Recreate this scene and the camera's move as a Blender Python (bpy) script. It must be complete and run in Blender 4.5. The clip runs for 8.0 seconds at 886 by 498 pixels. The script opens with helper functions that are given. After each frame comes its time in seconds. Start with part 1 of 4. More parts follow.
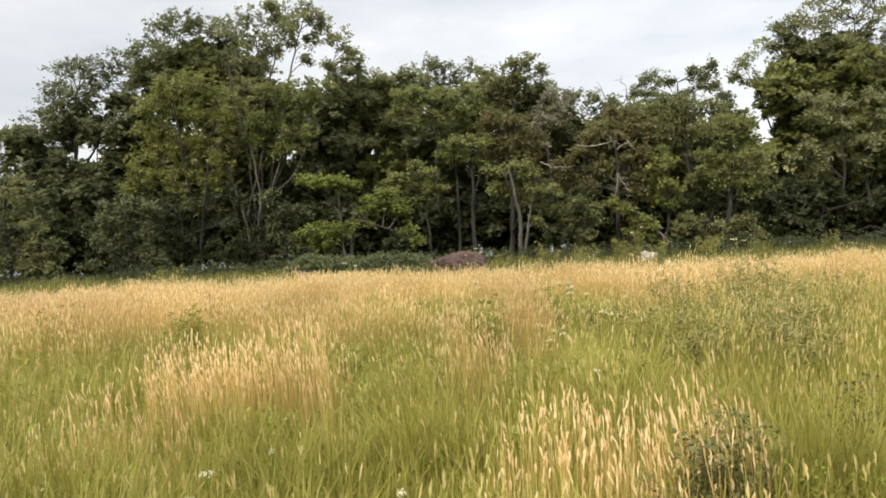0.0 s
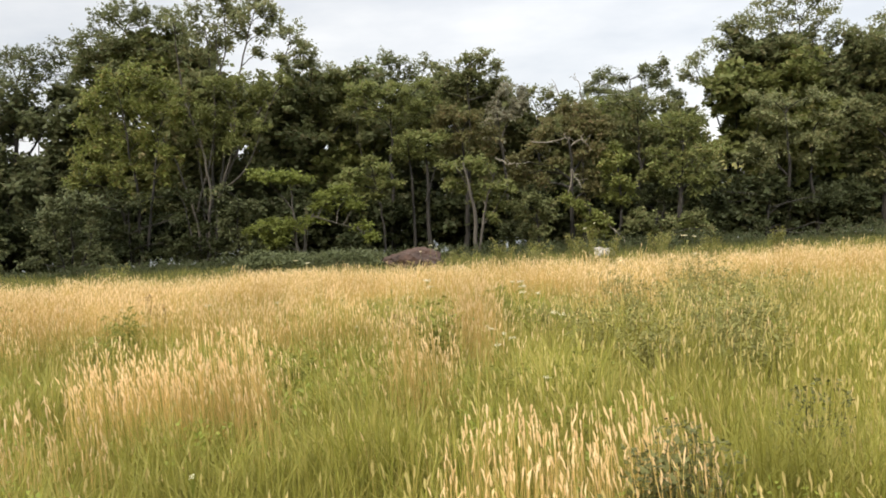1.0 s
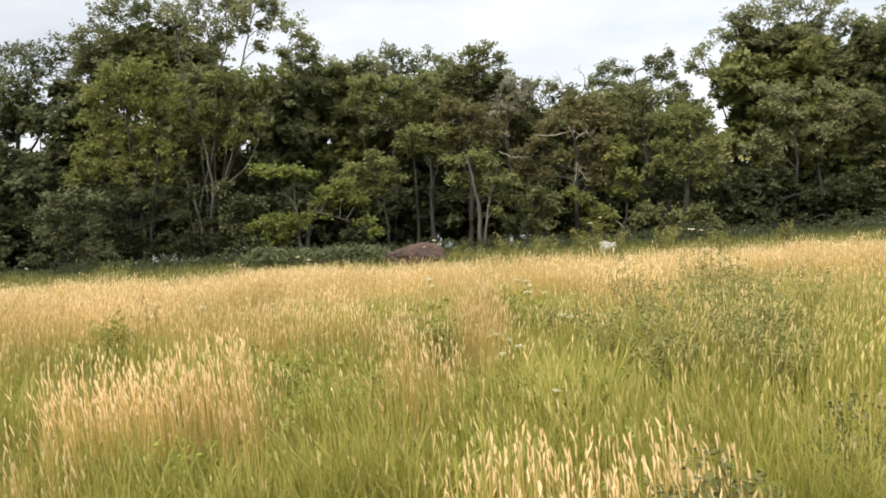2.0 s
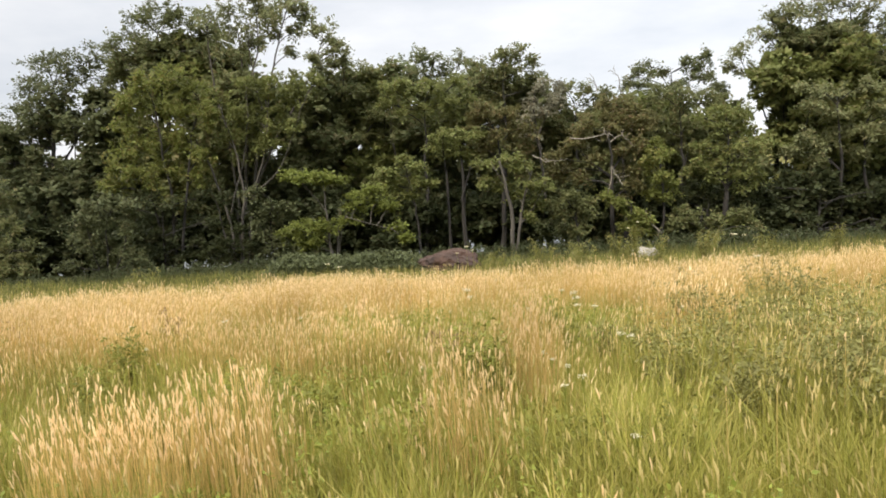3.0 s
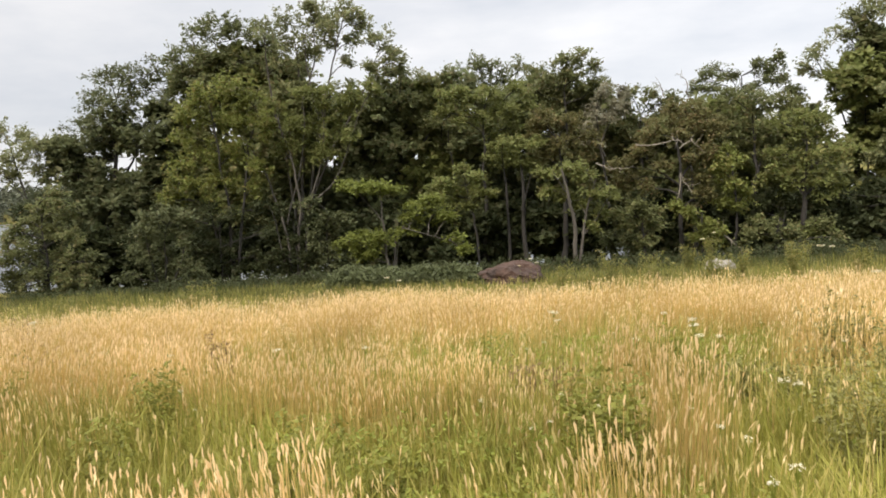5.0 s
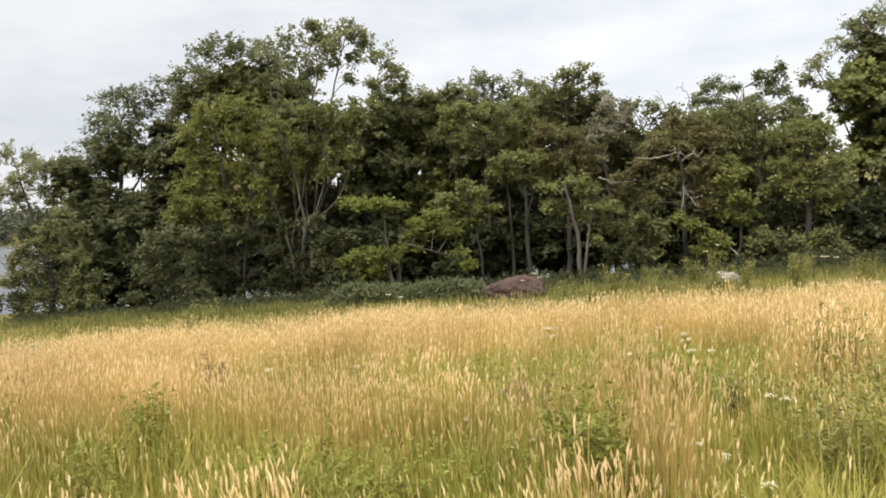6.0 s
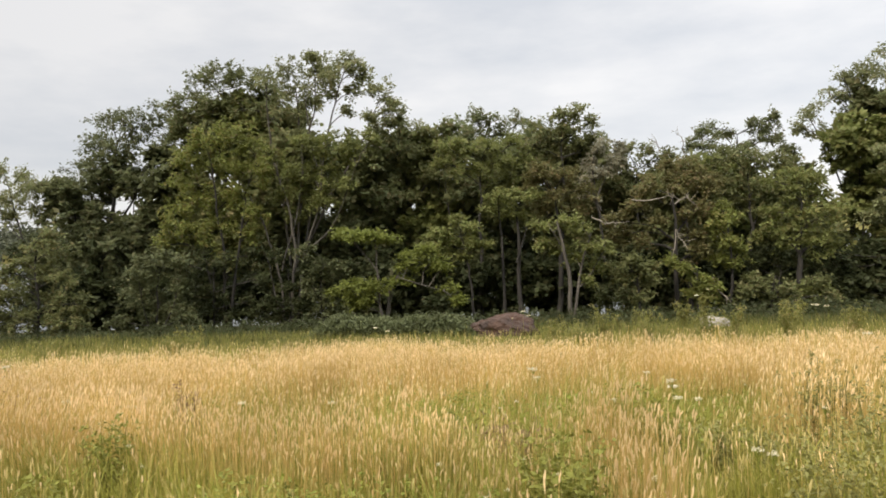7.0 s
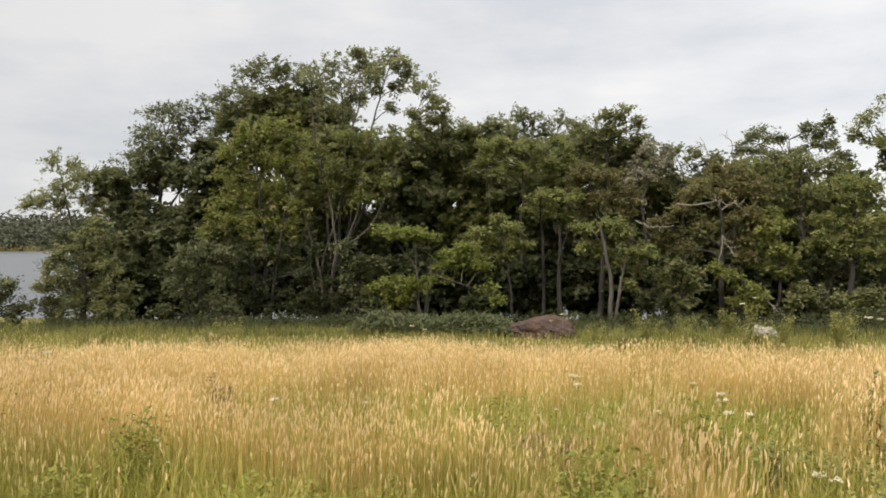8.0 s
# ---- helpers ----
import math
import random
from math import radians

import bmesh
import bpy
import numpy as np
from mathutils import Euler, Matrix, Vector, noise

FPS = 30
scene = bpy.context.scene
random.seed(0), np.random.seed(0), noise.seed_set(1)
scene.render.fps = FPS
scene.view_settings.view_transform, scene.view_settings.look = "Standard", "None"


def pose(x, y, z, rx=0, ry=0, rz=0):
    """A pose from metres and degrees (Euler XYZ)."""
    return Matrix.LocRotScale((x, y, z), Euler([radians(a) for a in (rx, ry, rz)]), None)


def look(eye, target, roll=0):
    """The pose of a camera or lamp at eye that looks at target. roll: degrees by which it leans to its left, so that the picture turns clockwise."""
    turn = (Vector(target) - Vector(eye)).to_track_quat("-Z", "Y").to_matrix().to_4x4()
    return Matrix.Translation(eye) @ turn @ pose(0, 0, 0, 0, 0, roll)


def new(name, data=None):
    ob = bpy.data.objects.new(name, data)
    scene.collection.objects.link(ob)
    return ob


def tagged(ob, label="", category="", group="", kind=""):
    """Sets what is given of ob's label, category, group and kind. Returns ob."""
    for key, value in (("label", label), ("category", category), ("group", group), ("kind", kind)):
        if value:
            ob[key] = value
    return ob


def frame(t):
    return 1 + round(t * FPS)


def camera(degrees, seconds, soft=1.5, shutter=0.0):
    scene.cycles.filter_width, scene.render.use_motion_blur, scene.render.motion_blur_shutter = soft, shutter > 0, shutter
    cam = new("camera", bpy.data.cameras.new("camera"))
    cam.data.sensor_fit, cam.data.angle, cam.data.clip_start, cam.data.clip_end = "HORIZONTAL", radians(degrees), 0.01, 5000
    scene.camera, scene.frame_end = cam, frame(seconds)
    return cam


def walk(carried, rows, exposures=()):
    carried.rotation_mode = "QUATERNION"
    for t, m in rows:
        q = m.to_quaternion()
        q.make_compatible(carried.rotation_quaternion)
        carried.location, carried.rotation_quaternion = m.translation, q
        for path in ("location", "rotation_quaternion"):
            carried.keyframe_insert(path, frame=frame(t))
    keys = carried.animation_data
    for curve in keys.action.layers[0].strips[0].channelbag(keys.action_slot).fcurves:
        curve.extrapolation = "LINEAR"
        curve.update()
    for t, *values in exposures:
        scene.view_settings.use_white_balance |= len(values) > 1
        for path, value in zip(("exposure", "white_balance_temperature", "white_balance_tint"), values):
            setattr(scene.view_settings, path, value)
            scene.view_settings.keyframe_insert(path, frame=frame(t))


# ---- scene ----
cam = camera(62.2, 8.0, soft=1.8)
PATH = [
    (0, (1.500, 1.359, 1.349), (1.4441, 3.3505, 1.1684), -2.84),
    (0.5, (1.510, 1.486, 1.347), (1.5342, 3.4774, 1.1633), -2.65),
    (1, (1.562, 1.536, 1.366), (1.6246, 3.5250, 1.1672), -2.65),
    (1.5, (1.595, 1.647, 1.380), (1.6622, 3.6346, 1.1644), -2.80),
    (3, (1.515, 2.394, 1.363), (1.4837, 4.3838, 1.1664), -3.33),
    (3.5, (1.392, 2.771, 1.339), (1.3268, 4.7636, 1.1837), -3.18),
    (4, (1.288, 3.112, 1.327), (1.1805, 5.1041, 1.1855), -3.16),
    (4.5, (1.192, 3.444, 1.323), (1.0354, 5.4306, 1.1525), -3.02),
    (6, (1.346, 3.449, 1.334), (1.1567, 5.4367, 1.2176), -4.42),
    (6.5, (1.373, 3.572, 1.329), (1.1901, 5.5610, 1.2332), -3.93),
    (7, (1.400, 3.588, 1.331), (1.2355, 5.5814, 1.3070), -2.35),
    (7.5, (1.407, 3.541, 1.346), (1.2571, 5.5346, 1.4086), -0.49),
    (8, (1.375, 3.775, 1.325), (1.1030, 5.7563, 1.3010), -0.70),
]
# the camera's own exposure and white balance drift a little on the way
DRIFT = [(0.0, 0.14, 6500, 10), (1.0, 0.15, 6500, 10), (1.5, 0.22, 6310, 10), (3.0, 0.18, 6460, 11), (3.5, 0.14, 6450, 11), (4.0, 0.06, 6500, 11),
         (4.5, 0.08, 6550, 12), (6.0, 0.16, 6500, 11), (6.5, 0.06, 6580, 11), (7.0, 0.02, 6620, 11), (8.0, -0.02, 6680, 11)]
walk(cam, [(t, look(eye, target, roll)) for t, eye, target, roll in PATH], DRIFT)

# ---- sky and sun: bright overcast with a soft sun behind the camera ----
SUN_ELEVATION, SUN_AZIMUTH = 48, 212
world = bpy.data.worlds.new("overcast_sky")
scene.world = world
world.use_nodes = True
wn, wl = world.node_tree.nodes, world.node_tree.links
wn.clear()
sky = wn.new("ShaderNodeTexSky")
sky.sky_type, sky.sun_disc = "NISHITA", False
sky.sun_elevation, sky.sun_rotation = radians(SUN_ELEVATION), radians(SUN_AZIMUTH)
sky_light = wn.new("ShaderNodeBackground")
sky_light.inputs["Strength"].default_value = 0.1
wl.new(sky.outputs[0], sky_light.inputs["Color"])
coord = wn.new("ShaderNodeTexCoord")
stretch = wn.new("ShaderNodeMapping")
stretch.inputs["Scale"].default_value = (1.6, 1.6, 5.0)
cloud = wn.new("ShaderNodeTexNoise")
cloud.inputs["Scale"].default_value, cloud.inputs["Detail"].default_value, cloud.inputs["Roughness"].default_value = 1.7, 7, 0.55
tint = wn.new("ShaderNodeValToRGB")
tint.color_ramp.elements[0].position, tint.color_ramp.elements[0].color = 0.36, (0.62, 0.65, 0.69, 1)
tint.color_ramp.elements[1].position, tint.color_ramp.elements[1].color = 0.62, (0.82, 0.825, 0.83, 1)
cloud_light = wn.new("ShaderNodeBackground")
cover = wn.new("ShaderNodeMixShader")
cover.inputs[0].default_value = 0.9
wout = wn.new("ShaderNodeOutputWorld")
# an overcast sky is about three times as bright overhead as at the horizon
split = wn.new("ShaderNodeSeparateXYZ")
wl.new(coord.outputs["Generated"], split.inputs[0])
rise = wn.new("ShaderNodeMapRange")
rise.inputs[1].default_value, rise.inputs[2].default_value, rise.inputs[3].default_value, rise.inputs[4].default_value = 0.28, 1.0, 1.20, 5.2
rise.interpolation_type = "SMOOTHSTEP"
wl.new(split.outputs[2], rise.inputs[0])
side = wn.new("ShaderNodeMapRange")
side.inputs[1].default_value, side.inputs[2].default_value, side.inputs[3].default_value, side.inputs[4].default_value = -0.75, 0.45, 0.84, 1.06
wl.new(split.outputs[0], side.inputs[0])
both = wn.new("ShaderNodeMath")
both.operation = "MULTIPLY"
wl.new(rise.outputs[0], both.inputs[0])
wl.new(side.outputs[0], both.inputs[1])
wl.new(both.outputs[0], cloud_light.inputs["Strength"])
wl.new(coord.outputs["Generated"], stretch.inputs[0])
wl.new(stretch.outputs[0], cloud.inputs["Vector"])
wl.new(cloud.outputs[0], tint.inputs[0])
wl.new(tint.outputs[0], cloud_light.inputs["Color"])
wl.new(sky_light.outputs[0], cover.inputs[1])
wl.new(cloud_light.outputs[0], cover.inputs[2])
wl.new(cover.outputs[0], wout.inputs[0])
sun_data = bpy.data.lights.new("sun", "SUN")
sun_data.energy, sun_data.angle, sun_data.color = 3.9, radians(14), (1.0, 0.895, 0.73)
sun = new("sun", sun_data)
az, el = radians(SUN_AZIMUTH), radians(SUN_ELEVATION)
sun.matrix_world = look((60 * math.sin(az) * math.cos(el), 60 * math.cos(az) * math.cos(el), 60 * math.sin(el)), (0, 0, 0))


# ---- materials ----
def base_material(name, roughness=0.6):
    m = bpy.data.materials.new(name)
    m.use_nodes = True
    p = m.node_tree.nodes["Principled BSDF"]
    p.inputs["Roughness"].default_value = roughness
    return m, m.node_tree.nodes, m.node_tree.links, p


def mix_color(nodes, links, fac, a, b, blend="MIX"):
    k = nodes.new("ShaderNodeMix")
    k.data_type, k.blend_type = "RGBA", blend
    for socket, value in ((k.inputs[0], fac), (k.inputs[6], a), (k.inputs[7], b)):
        if isinstance(value, (int, float)):
            socket.default_value = value
        elif isinstance(value, tuple):
            socket.default_value = (*value, 1)
        else:
            links.new(value, socket)
    return k.outputs[2]


def ramp(nodes, links, source, low, high):
    r = nodes.new("ShaderNodeMapRange")
    r.inputs[1].default_value, r.inputs[2].default_value = low, high
    links.new(source, r.inputs[0])
    return r.outputs[0]


def noise_node(nodes, links, scale, detail=4, rough=0.55, stretch=(1, 1, 1)):
    c = nodes.new("ShaderNodeTexCoord")
    mp = nodes.new("ShaderNodeMapping")
    mp.inputs["Scale"].default_value = stretch
    links.new(c.outputs["Object"], mp.inputs[0])
    n = nodes.new("ShaderNodeTexNoise")
    n.inputs["Scale"].default_value, n.inputs["Detail"].default_value, n.inputs["Roughness"].default_value = scale, detail, rough
    links.new(mp.outputs[0], n.inputs["Vector"])
    return n.outputs[0]


def leaf_material(name, dull, fresh, patch=0.5, through_light=0.46, roughness=0.55, dry=None, gloss=0.16):
    """Thin plant tissue: colour varies leaf by leaf and over patches; some light passes through."""
    m, nodes, links, p = base_material(name, roughness)
    geo = nodes.new("ShaderNodeNewGeometry")
    leaf = mix_color(nodes, links, geo.outputs["Random Per Island"], dull, fresh)
    if dry:
        pick = nodes.new("ShaderNodeMath")
        pick.operation = "FRACT"
        many = nodes.new("ShaderNodeMath")
        many.operation = "MULTIPLY"
        many.inputs[1].default_value = 37.0
        links.new(geo.outputs["Random Per Island"], many.inputs[0])
        links.new(many.outputs[0], pick.inputs[0])
        leaf = mix_color(nodes, links, ramp(nodes, links, pick.outputs[0], 0.66, 0.86), leaf, dry)
    n = noise_node(nodes, links, patch, 3)
    mean = tuple(0.5 * (a + b) for a, b in zip(dull, fresh))
    worn = tuple(c * k for c, k in zip(mean, (0.70, 0.68, 0.64)))
    col = mix_color(nodes, links, ramp(nodes, links, n, 0.62, 0.36), leaf, worn)
    links.new(col, p.inputs["Base Color"])
    p.inputs["Specular IOR Level"].default_value = gloss
    t = nodes.new("ShaderNodeBsdfTranslucent")
    links.new(col, t.inputs["Color"])
    mx = nodes.new("ShaderNodeMixShader")
    mx.inputs[0].default_value = through_light
    links.new(p.outputs[0], mx.inputs[1])
    links.new(t.outputs[0], mx.inputs[2])
    links.new(mx.outputs[0], nodes["Material Output"].inputs[0])
    return m


def rough_material(name, a, b, scale, bump=0.5, roughness=0.9, stretch=(1, 1, 1)):
    m, nodes, links, p = base_material(name, roughness)
    big = noise_node(nodes, links, scale, 6, 0.6, stretch)
    fine = noise_node(nodes, links, scale * 7, 5, 0.6, stretch)
    col = mix_color(nodes, links, ramp(nodes, links, big, 0.35, 0.65), a, b)
    col = mix_color(nodes, links, ramp(nodes, links, fine, 0.5, 0.75), col, tuple(0.55 * c for c in a))
    links.new(col, p.inputs["Base Color"])
    bp = nodes.new("ShaderNodeBump")
    bp.inputs["Strength"].default_value, bp.inputs["Distance"].default_value = bump, 0.03
    links.new(fine, bp.inputs["Height"])
    links.new(bp.outputs[0], p.inputs["Normal"])
    return m


LEAF = {
    "dark": leaf_material("leaf_dark", (0.084, 0.100, 0.046), (0.166, 0.184, 0.087), dry=(0.164, 0.152, 0.077)),
    "mid": leaf_material("leaf_mid", (0.125, 0.150, 0.045), (0.240, 0.260, 0.089), dry=(0.206, 0.185, 0.072)),
    "olive": leaf_material("leaf_olive", (0.119, 0.139, 0.051), (0.217, 0.231, 0.102), dry=(0.224, 0.188, 0.089)),
    "yellow": leaf_material("leaf_yellow_green", (0.136, 0.164, 0.038), (0.236, 0.258, 0.076), dry=(0.24, 0.2, 0.07)),
    # leaf colour darkened to stand in for the shade under the trees
    "shade": leaf_material("leaf_shrub_shaded", (0.043, 0.055, 0.025), (0.085, 0.100, 0.043), dry=(0.085, 0.077, 0.037)),
    "bright": leaf_material("leaf_bright", (0.132, 0.162, 0.034), (0.22, 0.242, 0.062)),
    "pale": leaf_material("leaf_pale", (0.156, 0.176, 0.080), (0.278, 0.295, 0.142), dry=(0.275, 0.245, 0.124)),
    "dusk": leaf_material("leaf_dusk", (0.103, 0.125, 0.051), (0.193, 0.211, 0.098), dry=(0.190, 0.168, 0.085)),
    "silver": leaf_material("leaf_silver", (0.20, 0.20, 0.135), (0.36, 0.35, 0.26), dry=(0.34, 0.29, 0.20)),
    "rust": leaf_material("leaf_olive_brown", (0.110, 0.110, 0.043), (0.188, 0.178, 0.070), dry=(0.196, 0.140, 0.070)),
}
# bark colour lowered so that trunks look shaded under the crowns
BARK = rough_material("bark", (0.030, 0.026, 0.022), (0.016, 0.014, 0.012), 3.0, 0.9, 0.95, (1, 1, 0.25))
DEADWOOD = rough_material("dead_wood", (0.24, 0.21, 0.17), (0.16, 0.14, 0.11), 4.0, 0.6, 0.9, (1, 1, 0.3))
EARTH = rough_material("meadow_soil", (0.095, 0.092, 0.022), (0.130, 0.105, 0.036), 0.8, 0.6)
EARTH.node_tree.nodes["Principled BSDF"].inputs["Specular IOR Level"].default_value = 0.05
DIRT = rough_material("dug_earth", (0.054, 0.025, 0.013), (0.022, 0.012, 0.008), 2.2, 1.0)
PALE_BARK = rough_material("pale_bark", (0.095, 0.083, 0.068), (0.050, 0.044, 0.036), 3.0, 0.9, 0.95, (1, 1, 0.25))
STONE = rough_material("pale_stone", (0.31, 0.285, 0.24), (0.21, 0.19, 0.16), 3.0, 0.8, 0.85)
GRASS = leaf_material("grass_green", (0.165, 0.178, 0.026), (0.370, 0.345, 0.072), 0.9, 0.40, 0.5, dry=(0.44, 0.36, 0.11), gloss=0.2)
# verge grass green, darkened in its colour for the shade beside the trees
RANK_SHADED = leaf_material("grass_rank_shaded", (0.050, 0.064, 0.016), (0.092, 0.106, 0.030), 0.9, 0.35, 0.5, dry=(0.13, 0.115, 0.045), gloss=0.2)
FRINGE = leaf_material("grass_fringe", (0.130, 0.142, 0.030), (0.240, 0.230, 0.064), 0.9, 0.4, 0.5, dry=(0.324, 0.261, 0.099), gloss=0.2)
STRAW = leaf_material("grass_straw", (0.47, 0.335, 0.105), (0.68, 0.485, 0.195), 0.9, 0.45, 0.6, gloss=0.2)
HEADS = leaf_material("grass_seed_head", (0.70, 0.50, 0.245), (0.99, 0.78, 0.48), 0.9, 0.4, 0.7, gloss=0.2)
WEED = leaf_material("weed_leaf", (0.165, 0.165, 0.045), (0.27, 0.255, 0.085), 1.5, 0.25, 0.6, gloss=0.2)
YOUNG = leaf_material("grass_young_head", (0.42, 0.36, 0.12), (0.74, 0.60, 0.28), 0.9, 0.4, 0.7, gloss=0.2)
HERB = leaf_material("herb_leaf", (0.16, 0.20, 0.030), (0.30, 0.33, 0.060), 1.5, 0.35, 0.5, gloss=0.2)
WEED_DARK = leaf_material("weed_leaf_dark", (0.075, 0.080, 0.022), (0.150, 0.145, 0.045), 1.5, 0.2, 0.6, gloss=0.2)
WEED_GREEN = leaf_material("weed_leaf_green", (0.14, 0.15, 0.025), (0.25, 0.25, 0.05), 1.5, 0.3, 0.6, gloss=0.2)
PETAL = leaf_material("white_umbel", (0.76, 0.70, 0.50), (0.88, 0.82, 0.64), 2.0, 0.3, 0.7, gloss=0.2)


# ---- mesh helpers ----
rng = np.random.default_rng(7)


def mesh_from(name, verts, faces, materials, slots=None):
    """A mesh from arrays; faces all have the same number of corners."""
    me = bpy.data.meshes.new(name)
    verts, faces = np.asarray(verts, np.float32), np.asarray(faces, np.int32)
    n, k = faces.shape
    me.vertices.add(len(verts))
    me.vertices.foreach_set("co", verts.ravel())
    me.loops.add(n * k)
    me.loops.foreach_set("vertex_index", faces.ravel())
    me.polygons.add(n)
    me.polygons.foreach_set("loop_start", np.arange(0, n * k, k, dtype=np.int32))
    for m in materials:
        me.materials.append(m)
    if slots is not None:
        me.polygons.foreach_set("material_index", np.asarray(slots, np.int32))
    me.update(calc_edges=True)
    return me


def part(name, me, parent, label=""):
    ob = new(name, me)
    ob.parent = parent
    if label:
        tagged(ob, label)
    return ob


def unit(v):
    return v / np.maximum(np.linalg.norm(v, axis=-1, keepdims=True), 1e-9)


def tubes(paths, sides=6):
    """Tapered tubes along paths of (points, radii), as one set of vertices and quads."""
    vs, fs, at = [], [], 0
    ring = np.arange(sides) * 2 * math.pi / sides
    for pts, radii in paths:
        pts = np.asarray(pts, float)
        d = unit(np.gradient(pts, axis=0))
        side = unit(np.cross(d, np.array([0.31, 0.93, 0.17])))
        up = np.cross(d, side)
        r = np.asarray(radii)[:, None, None]
        v = pts[:, None] + r * (np.cos(ring)[None, :, None] * side[:, None] + np.sin(ring)[None, :, None] * up[:, None])
        n = len(pts)
        a = (np.arange(n - 1)[:, None] * sides + np.arange(sides)[None]).ravel()
        b = (np.arange(n - 1)[:, None] * sides + (np.arange(sides)[None] + 1) % sides).ravel()
        vs.append(v.reshape(-1, 3))
        fs.append(np.stack([a, b, b + sides, a + sides], 1) + at)
        at += n * sides
    return np.concatenate(vs), np.concatenate(fs)


def limb(a, b, r0, r1, sag=0.0, wobble=0.12, n=7):
    """One limb from a to b, bowed and crooked."""
    a, b = np.asarray(a, float), np.asarray(b, float)
    t = np.linspace(0, 1, n)[:, None]
    length = np.linalg.norm(b - a)
    p = a + (b - a) * t
    bend = rng.normal(0, wobble * length * 0.35, 3)
    p = p + bend * np.sin(t * math.pi) + np.array([0, 0, sag * length]) * np.sin(t * math.pi)
    p[1:-1] += rng.normal(0, wobble * 0.1 * length, (n - 2, 3))
    return p, r0 + (r1 - r0) * t[:, 0]


# ---- ground ----
def ground_z(x, y):
    """Meadow falling gently to the trees, a bank down to the lake, the lake bed, and the wooded far shore."""
    x, y = np.asarray(x, float), np.asarray(y, float)
    knots_y = np.array([-400, -60, -30, -10, 0, 2, 4, 6, 8, 10, 12.5, 20, 30, 37, 44, 50, 56, 62, 75, 690, 720, 800, 1100, 1500, 4500])
    knots_z = np.array([2.0, 1.2, 0.6, 0.1, -0.05, -0.08, -0.11, -0.19, -0.33, -0.50, -0.75, -1.34, -2.10, -2.62, -3.1, -3.7, -4.6, -5.2, -6.5, -6.5, -4.0, 2, 34, 44, 40])
    z = np.interp(y, knots_y, knots_z)
    return z + 0.03 * np.sin(x * 0.9 + 1.3) * np.sin(y * 0.7) * (np.abs(y) < 60)


def build_ground():
    xs = np.concatenate([[-4500, -2000, -900, -400, -150], np.arange(-60, 60.1, 1.0), [150, 400, 900, 2000, 4500]])
    ys = np.concatenate([[-400, -200, -100, -60, -40], np.arange(-20, 80.1, 1.0), [120, 300, 600, 690, 705, 720, 760, 800, 900, 1000, 1100, 1300, 1500, 2500, 4500]])
    gx, gy = np.meshgrid(xs, ys)
    v = np.stack([gx, gy, ground_z(gx, gy)], -1).reshape(-1, 3)
    w, h = len(xs), len(ys)
    i = (np.arange(h - 1)[:, None] * w + np.arange(w - 1)[None]).ravel()
    ob = new("ground", mesh_from("ground", v, np.stack([i, i + 1, i + 1 + w, i + w], 1), [EARTH]))
    ob.data.shade_smooth()
    tagged(ob, "meadow soil sloping gently down to the lake", "ground", kind="structure")


build_ground()


def build_water():
    m, nodes, links, p = base_material("lake_water", 0.3)
    p.inputs["Base Color"].default_value = (0.035, 0.04, 0.044, 1)
    p.inputs["Specular IOR Level"].default_value = 0.22
    n = noise_node(nodes, links, 0.8, 4, 0.6, (0.35, 1, 1))
    bp = nodes.new("ShaderNodeBump")
    bp.inputs["Strength"].default_value, bp.inputs["Distance"].default_value = 0.5, 0.12
    links.new(n, bp.inputs["Height"])
    links.new(bp.outputs[0], p.inputs["Normal"])
    v = [(-3000, 57, -5), (3000, 57, -5), (3000, 716, -5), (-3000, 716, -5)]
    tagged(new("water", mesh_from("water", v, [(0, 1, 2, 3)], [m])), "grey rippled lake beyond the trees", "lake", kind="structure")


build_water()


# ---- trees ----
def sprays(centres, outward, leaf, per, spread, flat=1.0):
    """Leaves in two rows along short twigs that start at the centres."""
    n = len(centres)
    axis = unit(outward * 0.8 + rng.normal(0, 0.5, (n, 3)) * np.array([1, 1, flat]) + np.array([0, 0, 0.08]))
    across = unit(np.cross(axis, np.array([0, 0, 1.0]) + rng.normal(0, 0.35, (n, 3))))
    t = rng.random((n, per, 1))
    sgn = np.where(rng.random((n, per, 1)) < 0.5, -1.0, 1.0)
    length = spread * rng.uniform(0.7, 1.3, (n, 1, 1))
    p = centres[:, None] + axis[:, None] * (t - 0.3) * length + rng.normal(0, 0.16 * spread, (n, per, 3))
    p[..., 2] -= 0.18 * length[..., 0] * t[..., 0] ** 2
    d = unit(axis[:, None] * 0.5 + across[:, None] * sgn * 0.9 + rng.normal(0, 0.4, (n, per, 3)) + np.array([0, 0, -0.25]))
    w = unit(np.cross(d, np.array([0, 0, 1.0]) + rng.normal(0, 0.55, (n, per, 3))))
    p, d, w = p.reshape(-1, 3), d.reshape(-1, 3), w.reshape(-1, 3)
    size = leaf * rng.uniform(0.6, 1.35, (len(p), 1))
    fold = np.cross(d, w) * size * 0.12
    v = np.stack([p, p + d * size * 0.45 + w * size * 0.3 + fold, p + d * size, p + d * size * 0.45 - w * size * 0.3 + fold], 1)
    return v.reshape(-1, 3)


